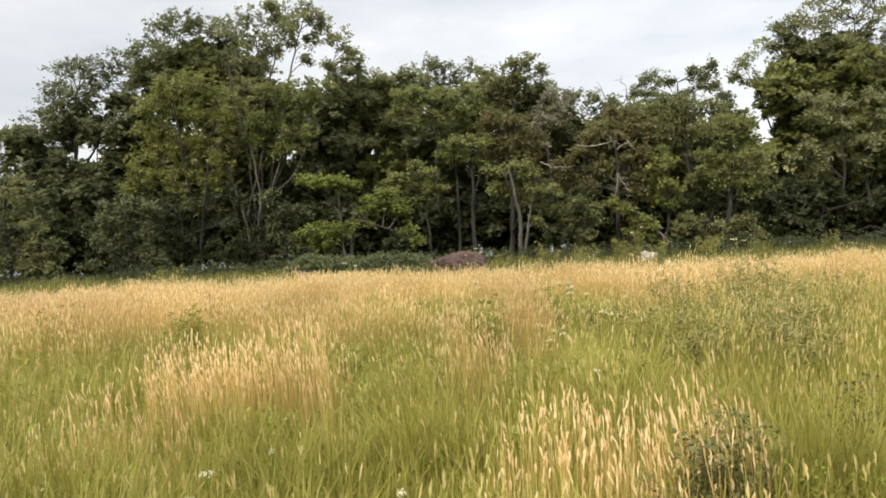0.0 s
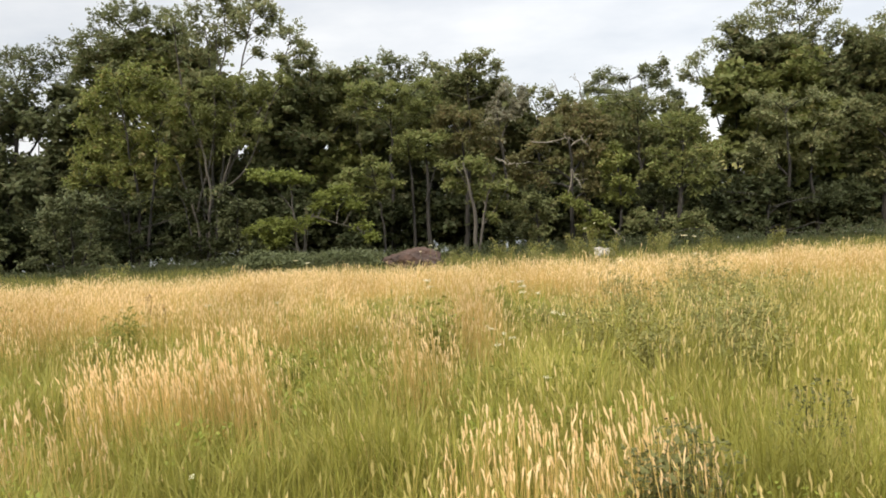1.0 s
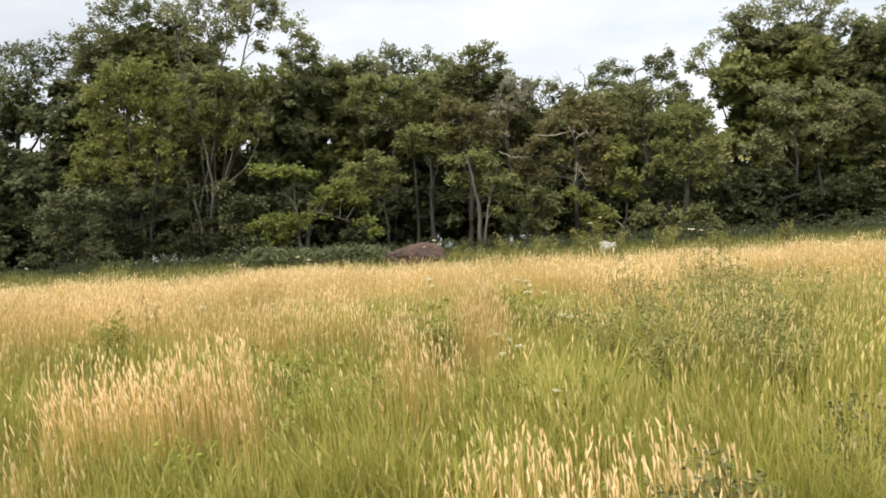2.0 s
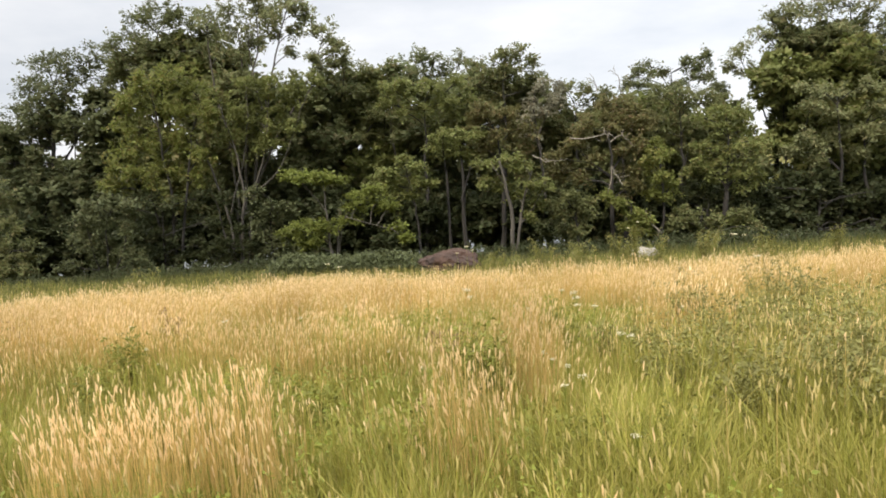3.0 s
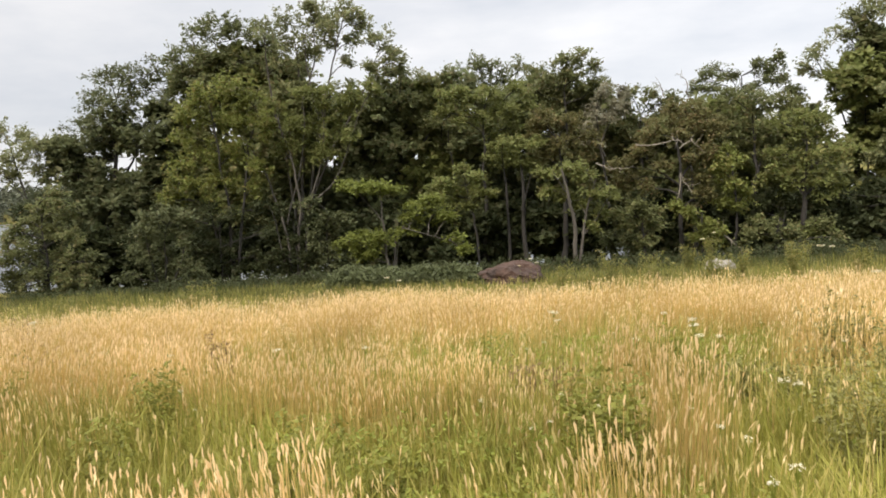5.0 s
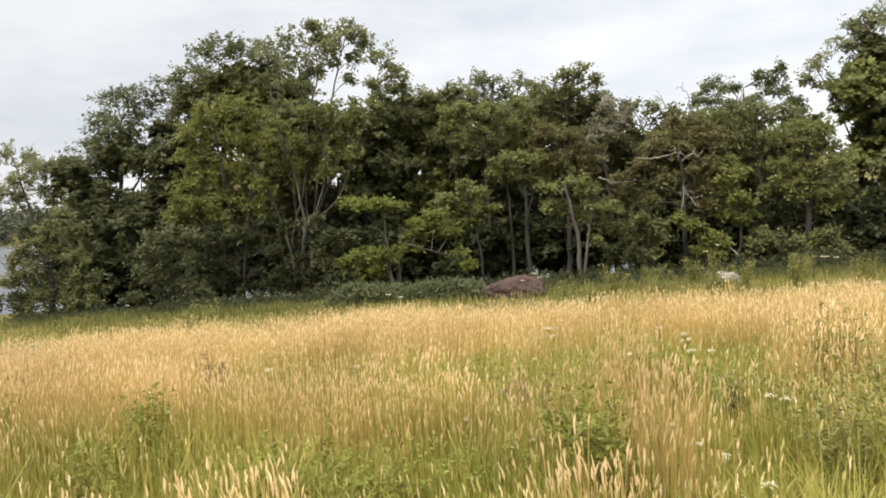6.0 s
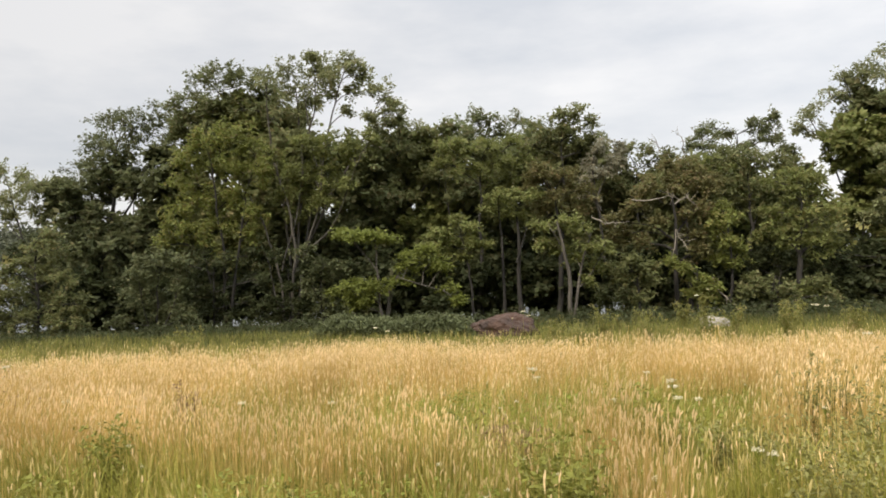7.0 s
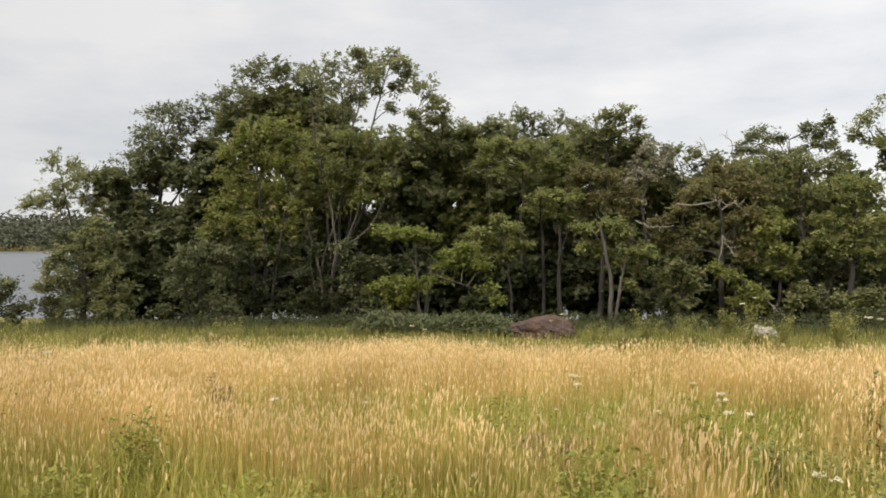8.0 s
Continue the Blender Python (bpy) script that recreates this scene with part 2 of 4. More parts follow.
def crown_mesh(name, blobs, leaf, amount, tone):
    """Boughs made of smaller leaf pads, domed and fuller above than below, with loose sprays between and beyond them."""
    centres, ways, spread = [], [], []
    for cx, cy, cz, r, f in blobs:
        core = np.array([cx, cy, cz])
        pads = int(4 + 8 * r)
        u = unit(rng.normal(0, 1, (pads, 3)) + np.array([0, 0, 0.15]))
        pad_r = r * rng.uniform(0.22, 0.46, pads)
        at = core + u * (r * rng.uniform(0.30, 1.15, pads) - 0.5 * pad_r)[:, None].clip(0.05) * np.array([1.15, 1.15, f])
        for c, pr, pu in zip(at, pad_r, u):
            n = max(3, int(430 * amount * pr * pr * (0.2 / leaf) ** 2 / 16))
            w = unit(rng.normal(0, 1, (n, 3)) + pu * 0.35 + np.array([0, 0, 0.6]))
            centres.append(c + w * pr * rng.uniform(0.3, 1.3, (n, 1)) * np.array([1.3, 1.3, 0.5 * f]))
            ways.append(unit(w * np.array([1, 1, 0.45]) + pu * 0.4))
            spread.append(np.full(n, 0.30 + 0.4 * pr))
        # loose sprays that fill the bough and feather its outline
        n = int(15 * amount * r * r * (0.2 / leaf) ** 2) + 3
        w = unit(rng.normal(0, 1, (n, 3)))
        centres.append(core + w * r * rng.uniform(0.2, 1.22, (n, 1)) * np.array([1.2, 1.2, f]))
        ways.append(unit(w + np.array([0, 0, 0.35])))
        spread.append(np.full(n, 0.55))
    v = sprays(np.concatenate(centres), np.concatenate(ways), leaf, 16, np.concatenate(spread)[:, None, None], blobs[0][4])
    return mesh_from(name, v, np.arange(len(v)).reshape(-1, 4), [LEAF[tone]])


def stem_path(points, r, y, rooted, crook=0.035):
    """A stem through a few points, smoothed and a little crooked, thick at the foot."""
    pts = np.array([(px, y, pz) for px, pz in points], float)
    k = np.arange(len(pts))
    t = np.linspace(0, len(pts) - 1, 4 * len(pts))
    p = np.stack([np.interp(t, k, pts[:, i]) for i in range(3)], 1)
    for _ in range(2):
        p[1:-1] = 0.5 * p[1:-1] + 0.25 * (p[:-2] + p[2:])
    p[1:] += np.cumsum(rng.normal(0, crook, (len(p) - 1, 3)), 0) * np.array([1, 1.6, 0.3 if crook < 0.04 else 1.0])
    radii = r * (1 - 0.72 * np.linspace(0, 1, len(p)))
    if rooted:
        radii[0] *= 1.45
        radii[1] *= 1.12
    return p, radii


def tree(kind, label, tone, x, y, blobs, amount=1.0, trunk=0.16, stems=(), leaf=0.165, bark=BARK, flat=1.0):
    """A tree: blobs of (x, z, radius) say where its boughs carry leaves; stems of (radius, points) its trunks and main limbs."""
    z0 = float(ground_z(x, y))
    thing = tagged(new(kind), label, "shrub" if kind == "shrub" else "tree", "shrubs under the trees" if kind == "shrub" else "row of trees")
    thing.location = (x, y, z0)
    local = [(bx - x, rng.uniform(-0.9, 0.9) * r, bz - z0, r, flat) for bx, bz, r in blobs]
    top = max(b[2] + 0.4 * b[3] for b in local)
    cores, limbs = [], []
    for r, pts in stems:
        pts = [(px - x, pz - z0) for px, pz in pts]
        rooted = pts[0][1] < 1.2
        if rooted:
            pts[0] = (pts[0][0], -0.15)
        p = stem_path(pts, r, rng.uniform(-0.25, 0.25), rooted)
        (cores if rooted else limbs).append(p)
    if not cores:
        lean = np.mean([b[0] for b in local]) * 0.6
        p, r = limb((0, 0, -0.15), (lean, rng.uniform(-0.4, 0.4), top * rng.uniform(0.78, 0.95)), trunk * 1.15, 0.025, 0, 0.07, 12)
        r[0] *= 1.35
        cores.append((p, r))
    twigs = []
    for bx, by, bz, br, bf in local:
        end = np.array([bx, by, bz])
        best = None
        for p, r in cores + limbs:
            d = np.linalg.norm(p - end, axis=1) + 2.0 * np.maximum(0, p[:, 2] - bz + 0.4) + 4.0 * np.maximum(0, 0.12 * top - p[:, 2])
            k = int(np.argmin(d))
            if best is None or d[k] < best[0]:
                best = (d[k], p[k], r[k])
        joint, r0 = best[1], max(best[2] * 0.6, 0.022)
        twigs.append(limb(joint, end, min(r0, 0.09), 0.02, 0.06, 0.15, 7))
        for _ in range(3 if br > 0.6 else 2):
            out = end + unit(rng.normal(0, 1, 3) + np.array([0, 0, 0.3])) * br * np.array([1, 1, bf]) * 0.95
            twigs.append(limb(end + (joint - end) * rng.uniform(0, 0.35), out, 0.02, 0.006, 0.05, 0.2, 4))
    own = [int(np.argmin([np.min(np.linalg.norm(c[0] - q[0][0], axis=1)) for c in cores])) for q in limbs + twigs]
    for i, core in enumerate(cores):
        mine = [q for q, o in zip(limbs + twigs, own) if o == i]
        v, f = tubes([core] + [q for q in mine if q[1][0] > 0.021], 7)
        thin = [q for q in mine if q[1][0] <= 0.021]
        if thin:
            v2, f2 = tubes(thin, 3)
            v, f = np.concatenate([v, v2]), np.concatenate([f, f2 + len(v)])
        wood = mesh_from("trunk", v, f, [bark])
        wood.shade_smooth()
        part("trunk", wood, thing)
    part("crown", crown_mesh("crown", local, leaf, amount, tone), thing)
    return thing


tree("broadleaf_tree", "pale airy tree at the lake end of the row", "pale", -25.7, 44.0, [(-27.5, 6.3, 0.62), (-26.4, 5.9, 0.62), (-27.9, 4.3, 0.74), (-26.8, 4.6, 0.81), (-25.3, 5.0, 0.87), (-24.2, 5.1, 0.74), (-29.0, 3.8, 0.43), (-25.5, 3.9, 0.81), (-24.4, 4.2, 0.74), (-27.0, 3.7, 0.62), (-28.4, 4.0, 0.50), (-25.9, 5.4, 0.56)], amount=0.8, trunk=0.11, stems=[(0.1, [(-25.7, -2.9), (-25.6, 1.4), (-26.6, 5.5)]), (0.05, [(-25.6, 1.1), (-27.7, 4.1)]), (0.06, [(-25.6, 1.1), (-24.2, 4.7)])])
tree("broadleaf_tree", "dark tree with a forked trunk against the sky", "dark", -21.7, 46.0, [(-22.1, 9.4, 0.85), (-20.5, 9.1, 0.78), (-23.0, 7.9, 0.91), (-21.2, 7.5, 0.91), (-23.6, 6.7, 0.85), (-22.4, 6.2, 0.91), (-24.5, 5.7, 0.78), (-20.1, 7.9, 0.78), (-23.3, 5.1, 0.72), (-24.8, 4.8, 0.65), (-24.1, 3.7, 0.65), (-22.6, 4.6, 0.52), (-19.7, 8.9, 0.65), (-18.7, 9.5, 0.78), (-19.3, 6.2, 0.39), (-18.4, 5.6, 0.52), (-20.6, 6.0, 0.46), (-22.9, 3.3, 0.59), (-18.1, 8.5, 0.72), (-18.6, 7.6, 0.59), (-18.5, 4.7, 0.39), (-17.8, 6.6, 0.59)], amount=0.95, trunk=0.2, stems=[(0.2, [(-21.7, -3.1), (-21.6, 0.3), (-21.6, 3.1), (-21.5, 5.2), (-21.1, 7.9)]), (0.09, [(-21.6, 3.2), (-20.8, 4.3), (-19.8, 5.5)]), (0.1, [(-20.2, 2.6), (-19.6, 4.3), (-18.9, 5.3)]), (0.05, [(-19.6, 4.1), (-18.3, 4.6)]), (0.07, [(-21.5, 4.8), (-22.9, 6.2)]), (0.1, [(-21.7, -0.4), (-20.6, 1.7), (-20.1, 2.7)])])
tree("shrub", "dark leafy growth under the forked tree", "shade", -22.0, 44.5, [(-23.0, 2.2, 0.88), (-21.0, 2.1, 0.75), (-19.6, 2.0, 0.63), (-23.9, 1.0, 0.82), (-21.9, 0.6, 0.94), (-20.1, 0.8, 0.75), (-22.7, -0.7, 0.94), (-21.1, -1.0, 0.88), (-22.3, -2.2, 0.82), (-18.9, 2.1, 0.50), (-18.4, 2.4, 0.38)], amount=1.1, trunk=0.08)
tree("broadleaf_tree", "tall dark green tree behind the row", "dusk", -14.4, 44.0, [(-16.8, 9.5, 0.68), (-16.1, 10.2, 0.74), (-14.9, 10.9, 0.81), (-13.6, 11.0, 0.74), (-12.2, 10.7, 0.68), (-16.0, 8.7, 0.93), (-14.3, 9.3, 0.93), (-12.6, 9.3, 0.87), (-16.9, 8.1, 0.74), (-11.4, 10.1, 0.68), (-14.6, 8.0, 0.93), (-12.9, 8.0, 0.87), (-11.8, 8.9, 0.62), (-14.7, 11.4, 0.43), (-13.1, 11.2, 0.43)], amount=0.95, trunk=0.2)
tree("broadleaf_tree", "tall light airy tree with several grey stems", "pale", -9.9, 42.0, [(-10.6, 10.2, 0.68), (-9.5, 10.7, 0.68), (-8.1, 11.0, 0.62), (-6.6, 10.9, 0.68), (-5.6, 10.2, 0.62), (-4.8, 9.3, 0.56), (-4.1, 8.2, 0.50), (-8.7, 9.9, 0.68), (-7.3, 10.0, 0.62), (-9.7, 9.4, 0.62), (-7.9, 10.6, 0.56), (-6.3, 9.4, 0.44), (-5.3, 8.0, 0.38), (-9.2, 8.3, 0.44), (-10.3, 8.7, 0.38), (-8.3, 11.2, 0.38), (-8.0, 9.0, 0.35), (-6.6, 8.4, 0.32), (-4.3, 8.7, 0.44), (-6.0, 10.6, 0.44), (-10.0, 7.0, 0.35), (-8.8, 8.9, 0.35), (-7.5, 9.4, 0.29), (-5.1, 7.4, 0.29), (-9.3, 7.3, 0.29), (-3.8, 7.7, 0.24)], amount=0.85, trunk=0.09, bark=PALE_BARK, stems=[(0.09, [(-10.0, -2.7), (-10.0, 0.7), (-10.4, 4.3), (-11.0, 8.3), (-10.9, 10.1)]), (0.1, [(-9.8, -2.7), (-9.5, 2.2), (-9.2, 6.1), (-9.4, 9.7)]), (0.09, [(-9.5, -2.7), (-9.1, 1.2), (-8.2, 5.2), (-7.2, 8.4), (-6.6, 10.2)]), (0.07, [(-9.1, 1.2), (-7.6, 4.2), (-5.7, 6.9), (-4.9, 8.9)]), (0.06, [(-9.2, 6.1), (-8.2, 8.5), (-8.0, 10.5)]), (0.05, [(-8.2, 5.2), (-8.6, 7.9), (-8.8, 9.7)])])
tree("broadleaf_tree", "leafy tree with several bare leaning stems", "mid", -9.7, 40.0, [(-7.2, 6.5, 0.67), (-5.9, 6.4, 0.61), (-8.4, 6.4, 0.56), (-10.0, 5.8, 0.61), (-8.9, 5.0, 0.56), (-7.5, 4.8, 0.56), (-9.7, 3.9, 0.50), (-8.2, 3.6, 0.50), (-10.5, 6.4, 0.39), (-6.2, 5.7, 0.50), (-4.9, 6.5, 0.39), (-7.7, 5.8, 0.50), (-9.2, 2.9, 0.39), (-7.3, 3.6, 0.39), (-6.3, 4.2, 0.39), (-8.2, 4.7, 0.56), (-8.9, 4.1, 0.45), (-9.3, 5.1, 0.39), (-7.7, 4.0, 0.39)], amount=0.6, trunk=0.08, bark=PALE_BARK, stems=[(0.08, [(-9.7, -2.5), (-9.8, 0.1), (-10.5, 2.7), (-11.3, 4.5)]), (0.09, [(-9.5, -2.5), (-9.2, 0.7), (-9.3, 3.3), (-10.0, 5.3)]), (0.08, [(-9.3, -2.5), (-8.6, 1.0), (-7.7, 3.5), (-7.4, 6.1)]), (0.06, [(-10.0, -2.5), (-10.5, -0.2), (-11.0, 1.6)]), (0.05, [(-8.6, 1.0), (-7.2, 2.1), (-5.9, 5.2)]), (0.05, [(-9.8, 0.1), (-8.9, 2.7), (-8.5, 5.8)])])
tree("broadleaf_tree", "yellow-green tree with drooping leafy boughs", "yellow", -12.5, 39.0, [(-13.5, 6.7, 0.65), (-12.0, 7.0, 0.71), (-11.1, 6.5, 0.60), (-14.1, 5.8, 0.65), (-12.8, 5.5, 0.71), (-14.5, 4.8, 0.54), (-11.5, 5.2, 0.60), (-10.4, 5.4, 0.60), (-13.3, 4.1, 0.71), (-14.5, 3.4, 0.71), (-12.4, 3.7, 0.65), (-13.9, 2.3, 0.71), (-15.1, 2.5, 0.60), (-12.6, 2.4, 0.65), (-10.7, 3.0, 0.54), (-11.5, 4.1, 0.49), (-15.5, 1.7, 0.54), (-10.2, 4.8, 0.43), (-11.1, 2.1, 0.43), (-13.3, 1.7, 0.49)], amount=1.0, trunk=0.08, stems=[(0.09, [(-12.5, -2.4), (-12.6, 0.7), (-12.8, 3.9), (-13.2, 6.4)]), (0.08, [(-12.2, -2.4), (-11.8, 1.0), (-11.2, 4.1), (-10.7, 5.5)]), (0.07, [(-12.8, -2.4), (-13.5, 0.7), (-14.3, 3.0)])])
tree("broadleaf_tree", "dark tree with gaps between its limbs", "olive", -4.6, 44.0, [(-3.9, 7.8, 0.68), (-2.6, 7.4, 0.68), (-1.6, 7.5, 0.62), (-4.8, 6.8, 0.56), (-3.6, 6.4, 0.74), (-2.2, 6.2, 0.68), (-6.2, 5.9, 0.37), (-4.2, 5.4, 0.62), (-2.7, 5.0, 0.68), (-4.8, 4.2, 0.43), (-3.2, 3.9, 0.50), (-2.0, 3.9, 0.43), (-1.3, 5.1, 0.62), (-6.3, 4.1, 0.37), (-5.5, 2.5, 0.56), (-3.9, 2.5, 0.56), (-6.8, 3.5, 0.31), (-1.1, 4.2, 0.37), (-0.3, 4.3, 0.43), (-7.1, 5.1, 0.37), (-8.0, 5.8, 0.43), (-7.6, 2.6, 0.37), (-6.7, 6.7, 0.50), (-5.2, 7.5, 0.37), (-4.7, 8.0, 0.31), (-5.9, 6.5, 0.37)], amount=0.75, trunk=0.17, flat=0.6, stems=[(0.15, [(-4.7, -2.9), (-4.7, 1.2), (-4.5, 4.3), (-4.0, 7.7)]), (0.09, [(-5.2, -2.9), (-5.5, 1.2), (-6.3, 4.7), (-7.1, 6.3)]), (0.08, [(-4.7, 2.1), (-3.0, 4.3), (-2.0, 6.4)]), (0.06, [(-1.6, -2.9), (-1.4, 1.5), (-1.8, 5.2)])])
tree("broadleaf_tree", "dark rounded treetop behind the middle of the row", "dusk", 0.1, 46.0, [(0.1, 8.3, 0.65), (-0.7, 7.8, 0.59), (0.9, 7.9, 0.59), (1.7, 7.4, 0.59), (0.2, 7.1, 0.78), (2.6, 7.9, 0.59), (-0.4, 6.4, 0.72), (1.5, 6.5, 0.72)], amount=0.9, trunk=0.15)
tree("broadleaf_tree", "bright green tree in the middle of the row", "mid", -0.0, 41.0, [(-1.2, 6.0, 0.57), (-0.3, 5.9, 0.63), (0.8, 5.9, 0.63), (2.1, 6.2, 0.57), (-0.7, 4.8, 0.57), (0.5, 4.9, 0.63), (1.6, 5.1, 0.57), (2.6, 5.2, 0.52), (0.8, 4.0, 0.52), (-1.5, 5.2, 0.46), (1.9, 4.3, 0.46)], amount=0.85, trunk=0.12, flat=0.7)
tree("broadleaf_tree", "olive green tree with a rounded top", "olive", 4.3, 43.0, [(3.4, 7.1, 0.54), (4.6, 7.5, 0.54), (5.5, 7.7, 0.54), (6.3, 7.2, 0.48), (5.2, 6.6, 0.73), (4.0, 6.4, 0.67), (6.4, 6.3, 0.48), (4.3, 5.5, 0.60), (3.1, 6.3, 0.54), (5.6, 5.8, 0.54), (4.9, 7.9, 0.30)], amount=0.85, trunk=0.16)
tree("broadleaf_tree", "half-dead tree with thin silvery foliage", "silver", 6.3, 41.5, [(6.4, 5.6, 0.47), (7.1, 5.0, 0.41), (6.1, 4.8, 0.41), (5.6, 4.1, 0.35), (7.3, 5.6, 0.35), (6.6, 4.4, 0.35), (5.8, 3.4, 0.35)], amount=0.55, trunk=0.1, bark=PALE_BARK, stems=[(0.09, [(6.6, -2.6), (6.5, 1.4), (6.2, 3.9), (6.4, 5.9)]), (0.05, [(6.3, 3.3), (7.1, 5.0)]), (0.04, [(6.4, 2.5), (5.7, 4.2)])])
tree("broadleaf_tree", "grey-brown leafy tree behind a pale trunk", "rust", 4.0, 40.0, [(3.5, 4.3, 0.67), (4.6, 4.3, 0.67), (4.0, 3.3, 0.73), (5.4, 3.5, 0.56), (3.0, 4.7, 0.45), (5.0, 2.5, 0.50), (3.5, 2.6, 0.50), (2.7, 3.8, 0.39)], amount=0.85, trunk=0.14)
tree("broadleaf_tree", "tree with light green boughs over dark shade", "mid", 1.9, 39.0, [(1.3, 3.4, 0.49), (2.1, 3.2, 0.54), (2.9, 3.3, 0.38), (1.7, 2.6, 0.49), (0.8, 2.7, 0.38), (2.5, 2.3, 0.33)], amount=0.85, trunk=0.12, flat=0.6, stems=[(0.13, [(2.1, -2.4), (2.1, 0.6), (2.0, 3.3)]), (0.09, [(1.3, -2.4), (1.4, 0.9), (1.3, 3.0)]), (0.05, [(2.0, 0.1), (2.6, 1.9)])])
tree("broadleaf_tree", "tree with a pale trunk standing in front of the row", "mid", 4.3, 37.0, [(3.2, 1.8, 0.41), (4.1, 1.9, 0.51), (4.9, 1.7, 0.46), (5.3, 0.8, 0.46), (4.6, 0.3, 0.31), (5.5, -0.1, 0.36), (3.1, 1.1, 0.31), (6.0, 0.6, 0.31), (5.1, -0.7, 0.26), (3.8, 0.8, 0.26)], amount=0.75, trunk=0.1, bark=PALE_BARK, flat=0.7, stems=[(0.12, [(4.3, -2.7), (4.3, -0.6), (4.1, 0.9), (4.0, 2.0)]), (0.08, [(4.4, -2.7), (4.6, -1.1), (4.9, 0.4), (5.2, 1.4)]), (0.04, [(4.2, 0.4), (3.4, 1.9)]), (0.04, [(4.6, -1.0), (5.5, -0.1)])])
twiggy = tree("broadleaf_tree", "leafy tree with a dense olive crown", "olive", 8.8, 43.0, [(8.0, 5.6, 0.48), (9.1, 5.6, 0.42), (10.2, 5.4, 0.42), (8.3, 4.7, 0.67), (9.5, 4.6, 0.60), (7.5, 5.1, 0.42), (7.7, 3.9, 0.54), (9.0, 3.7, 0.54), (7.1, 4.1, 0.42), (7.0, 3.3, 0.48)], amount=0.9, trunk=0.15)
tree("broadleaf_tree", "yellow-brown leafy tree hung with bare twigs", "rust", 10.3, 40.0, [(10.1, 4.4, 0.56), (11.0, 4.1, 0.56), (11.6, 3.8, 0.45), (10.3, 3.6, 0.45), (9.6, 3.9, 0.39), (11.2, 3.5, 0.39), (9.4, 4.5, 0.34)], amount=0.85, trunk=0.13)
tangled = tree("broadleaf_tree", "brownish olive tree tangled with dead limbs", "rust", 9.3, 38.5, [(8.2, 3.4, 0.48), (7.5, 2.4, 0.48), (8.5, 1.9, 0.37), (9.7, 2.1, 0.32), (10.2, 1.1, 0.43), (7.0, 1.3, 0.54), (8.0, 0.8, 0.37), (10.5, 0.4, 0.43), (10.7, 2.4, 0.43), (7.8, 3.1, 0.37), (9.3, 3.2, 0.32), (9.7, -0.3, 0.37), (6.5, 1.9, 0.37)], amount=0.75, trunk=0.15, stems=[(0.13, [(9.3, -2.9), (9.4, -0.2), (9.4, 1.6), (9.2, 3.1)]), (0.06, [(9.4, 1.1), (10.2, 2.3)]), (0.06, [(9.4, 0.8), (8.2, 2.1)])])
tree("broadleaf_tree", "tree behind the row with two rounded tops", "dusk", 14.4, 46.0, [(12.6, 6.7, 0.46), (13.4, 7.0, 0.46), (14.1, 6.6, 0.39), (13.0, 6.0, 0.52), (15.5, 7.0, 0.46), (16.5, 7.0, 0.46), (15.9, 6.3, 0.65), (16.8, 6.2, 0.52), (14.8, 5.7, 0.52), (17.4, 5.6, 0.52), (13.1, 5.3, 0.59), (12.1, 6.0, 0.39), (16.7, 7.4, 0.26)], amount=0.8, trunk=0.17)
tree("broadleaf_tree", "dense rounded tree with a sunlit top", "olive", 13.4, 41.0, [(12.7, 4.9, 0.57), (13.7, 4.8, 0.63), (14.7, 4.7, 0.57), (12.6, 3.6, 0.63), (13.9, 3.4, 0.52), (13.2, 2.4, 0.52), (13.8, 4.0, 0.57), (15.6, 4.4, 0.46), (14.2, 2.1, 0.52), (12.3, 3.0, 0.46)], amount=0.95, trunk=0.16)
tree("broadleaf_tree", "leafy tree with bright boughs over dark shade", "mid", 14.9, 39.0, [(14.2, 3.5, 0.49), (15.2, 3.6, 0.49), (16.0, 3.5, 0.43), (14.7, 3.0, 0.54), (15.9, 2.7, 0.54), (14.0, 2.0, 0.54), (15.2, 1.7, 0.60), (16.2, 1.7, 0.60), (14.4, 0.8, 0.60), (15.6, 0.5, 0.60), (13.6, 1.1, 0.43), (16.5, 0.4, 0.54), (17.1, 2.2, 0.60)], amount=0.9, trunk=0.17)
leaning = tree("broadleaf_tree", "yellowing tree hung with leaves to the ground", "yellow", 11.5, 38.0, [(11.4, 2.2, 0.37), (11.6, 1.5, 0.42), (11.0, 1.4, 0.32), (11.5, 0.7, 0.42), (12.0, 0.2, 0.32), (11.7, -0.3, 0.32), (11.1, -0.0, 0.26)], amount=0.8, trunk=0.08)
tree("shrub", "broad leafy shrub at the foot of the trees", "olive", 7.5, 37.0, [(6.9, 0.0, 0.41), (7.5, -0.3, 0.46), (8.1, -0.2, 0.31), (6.7, -0.7, 0.31), (7.8, -0.9, 0.36), (7.5, -1.6, 0.36), (6.3, -0.2, 0.31)], amount=0.9, trunk=0.06, flat=0.8)
tree("shrub", "thin sprigs of shrub before the open lake", "dusk", 6.7, 39.5, [(6.2, -2.1, 0.33), (7.0, -1.9, 0.33), (7.5, -2.2, 0.28), (6.6, -2.5, 0.28), (5.9, -1.6, 0.33), (7.2, -1.5, 0.33)], amount=0.22, trunk=0.02, stems=[(0.025, [(6.3, -2.8), (6.3, -2.0), (6.5, -1.1)]), (0.03, [(7.0, -2.8), (7.1, -1.9), (7.0, -0.9)]), (0.035, [(7.5, -2.8), (7.6, -1.9), (7.7, -0.8)]), (0.02, [(6.7, -2.8), (6.6, -2.1), (6.3, -1.3)])])
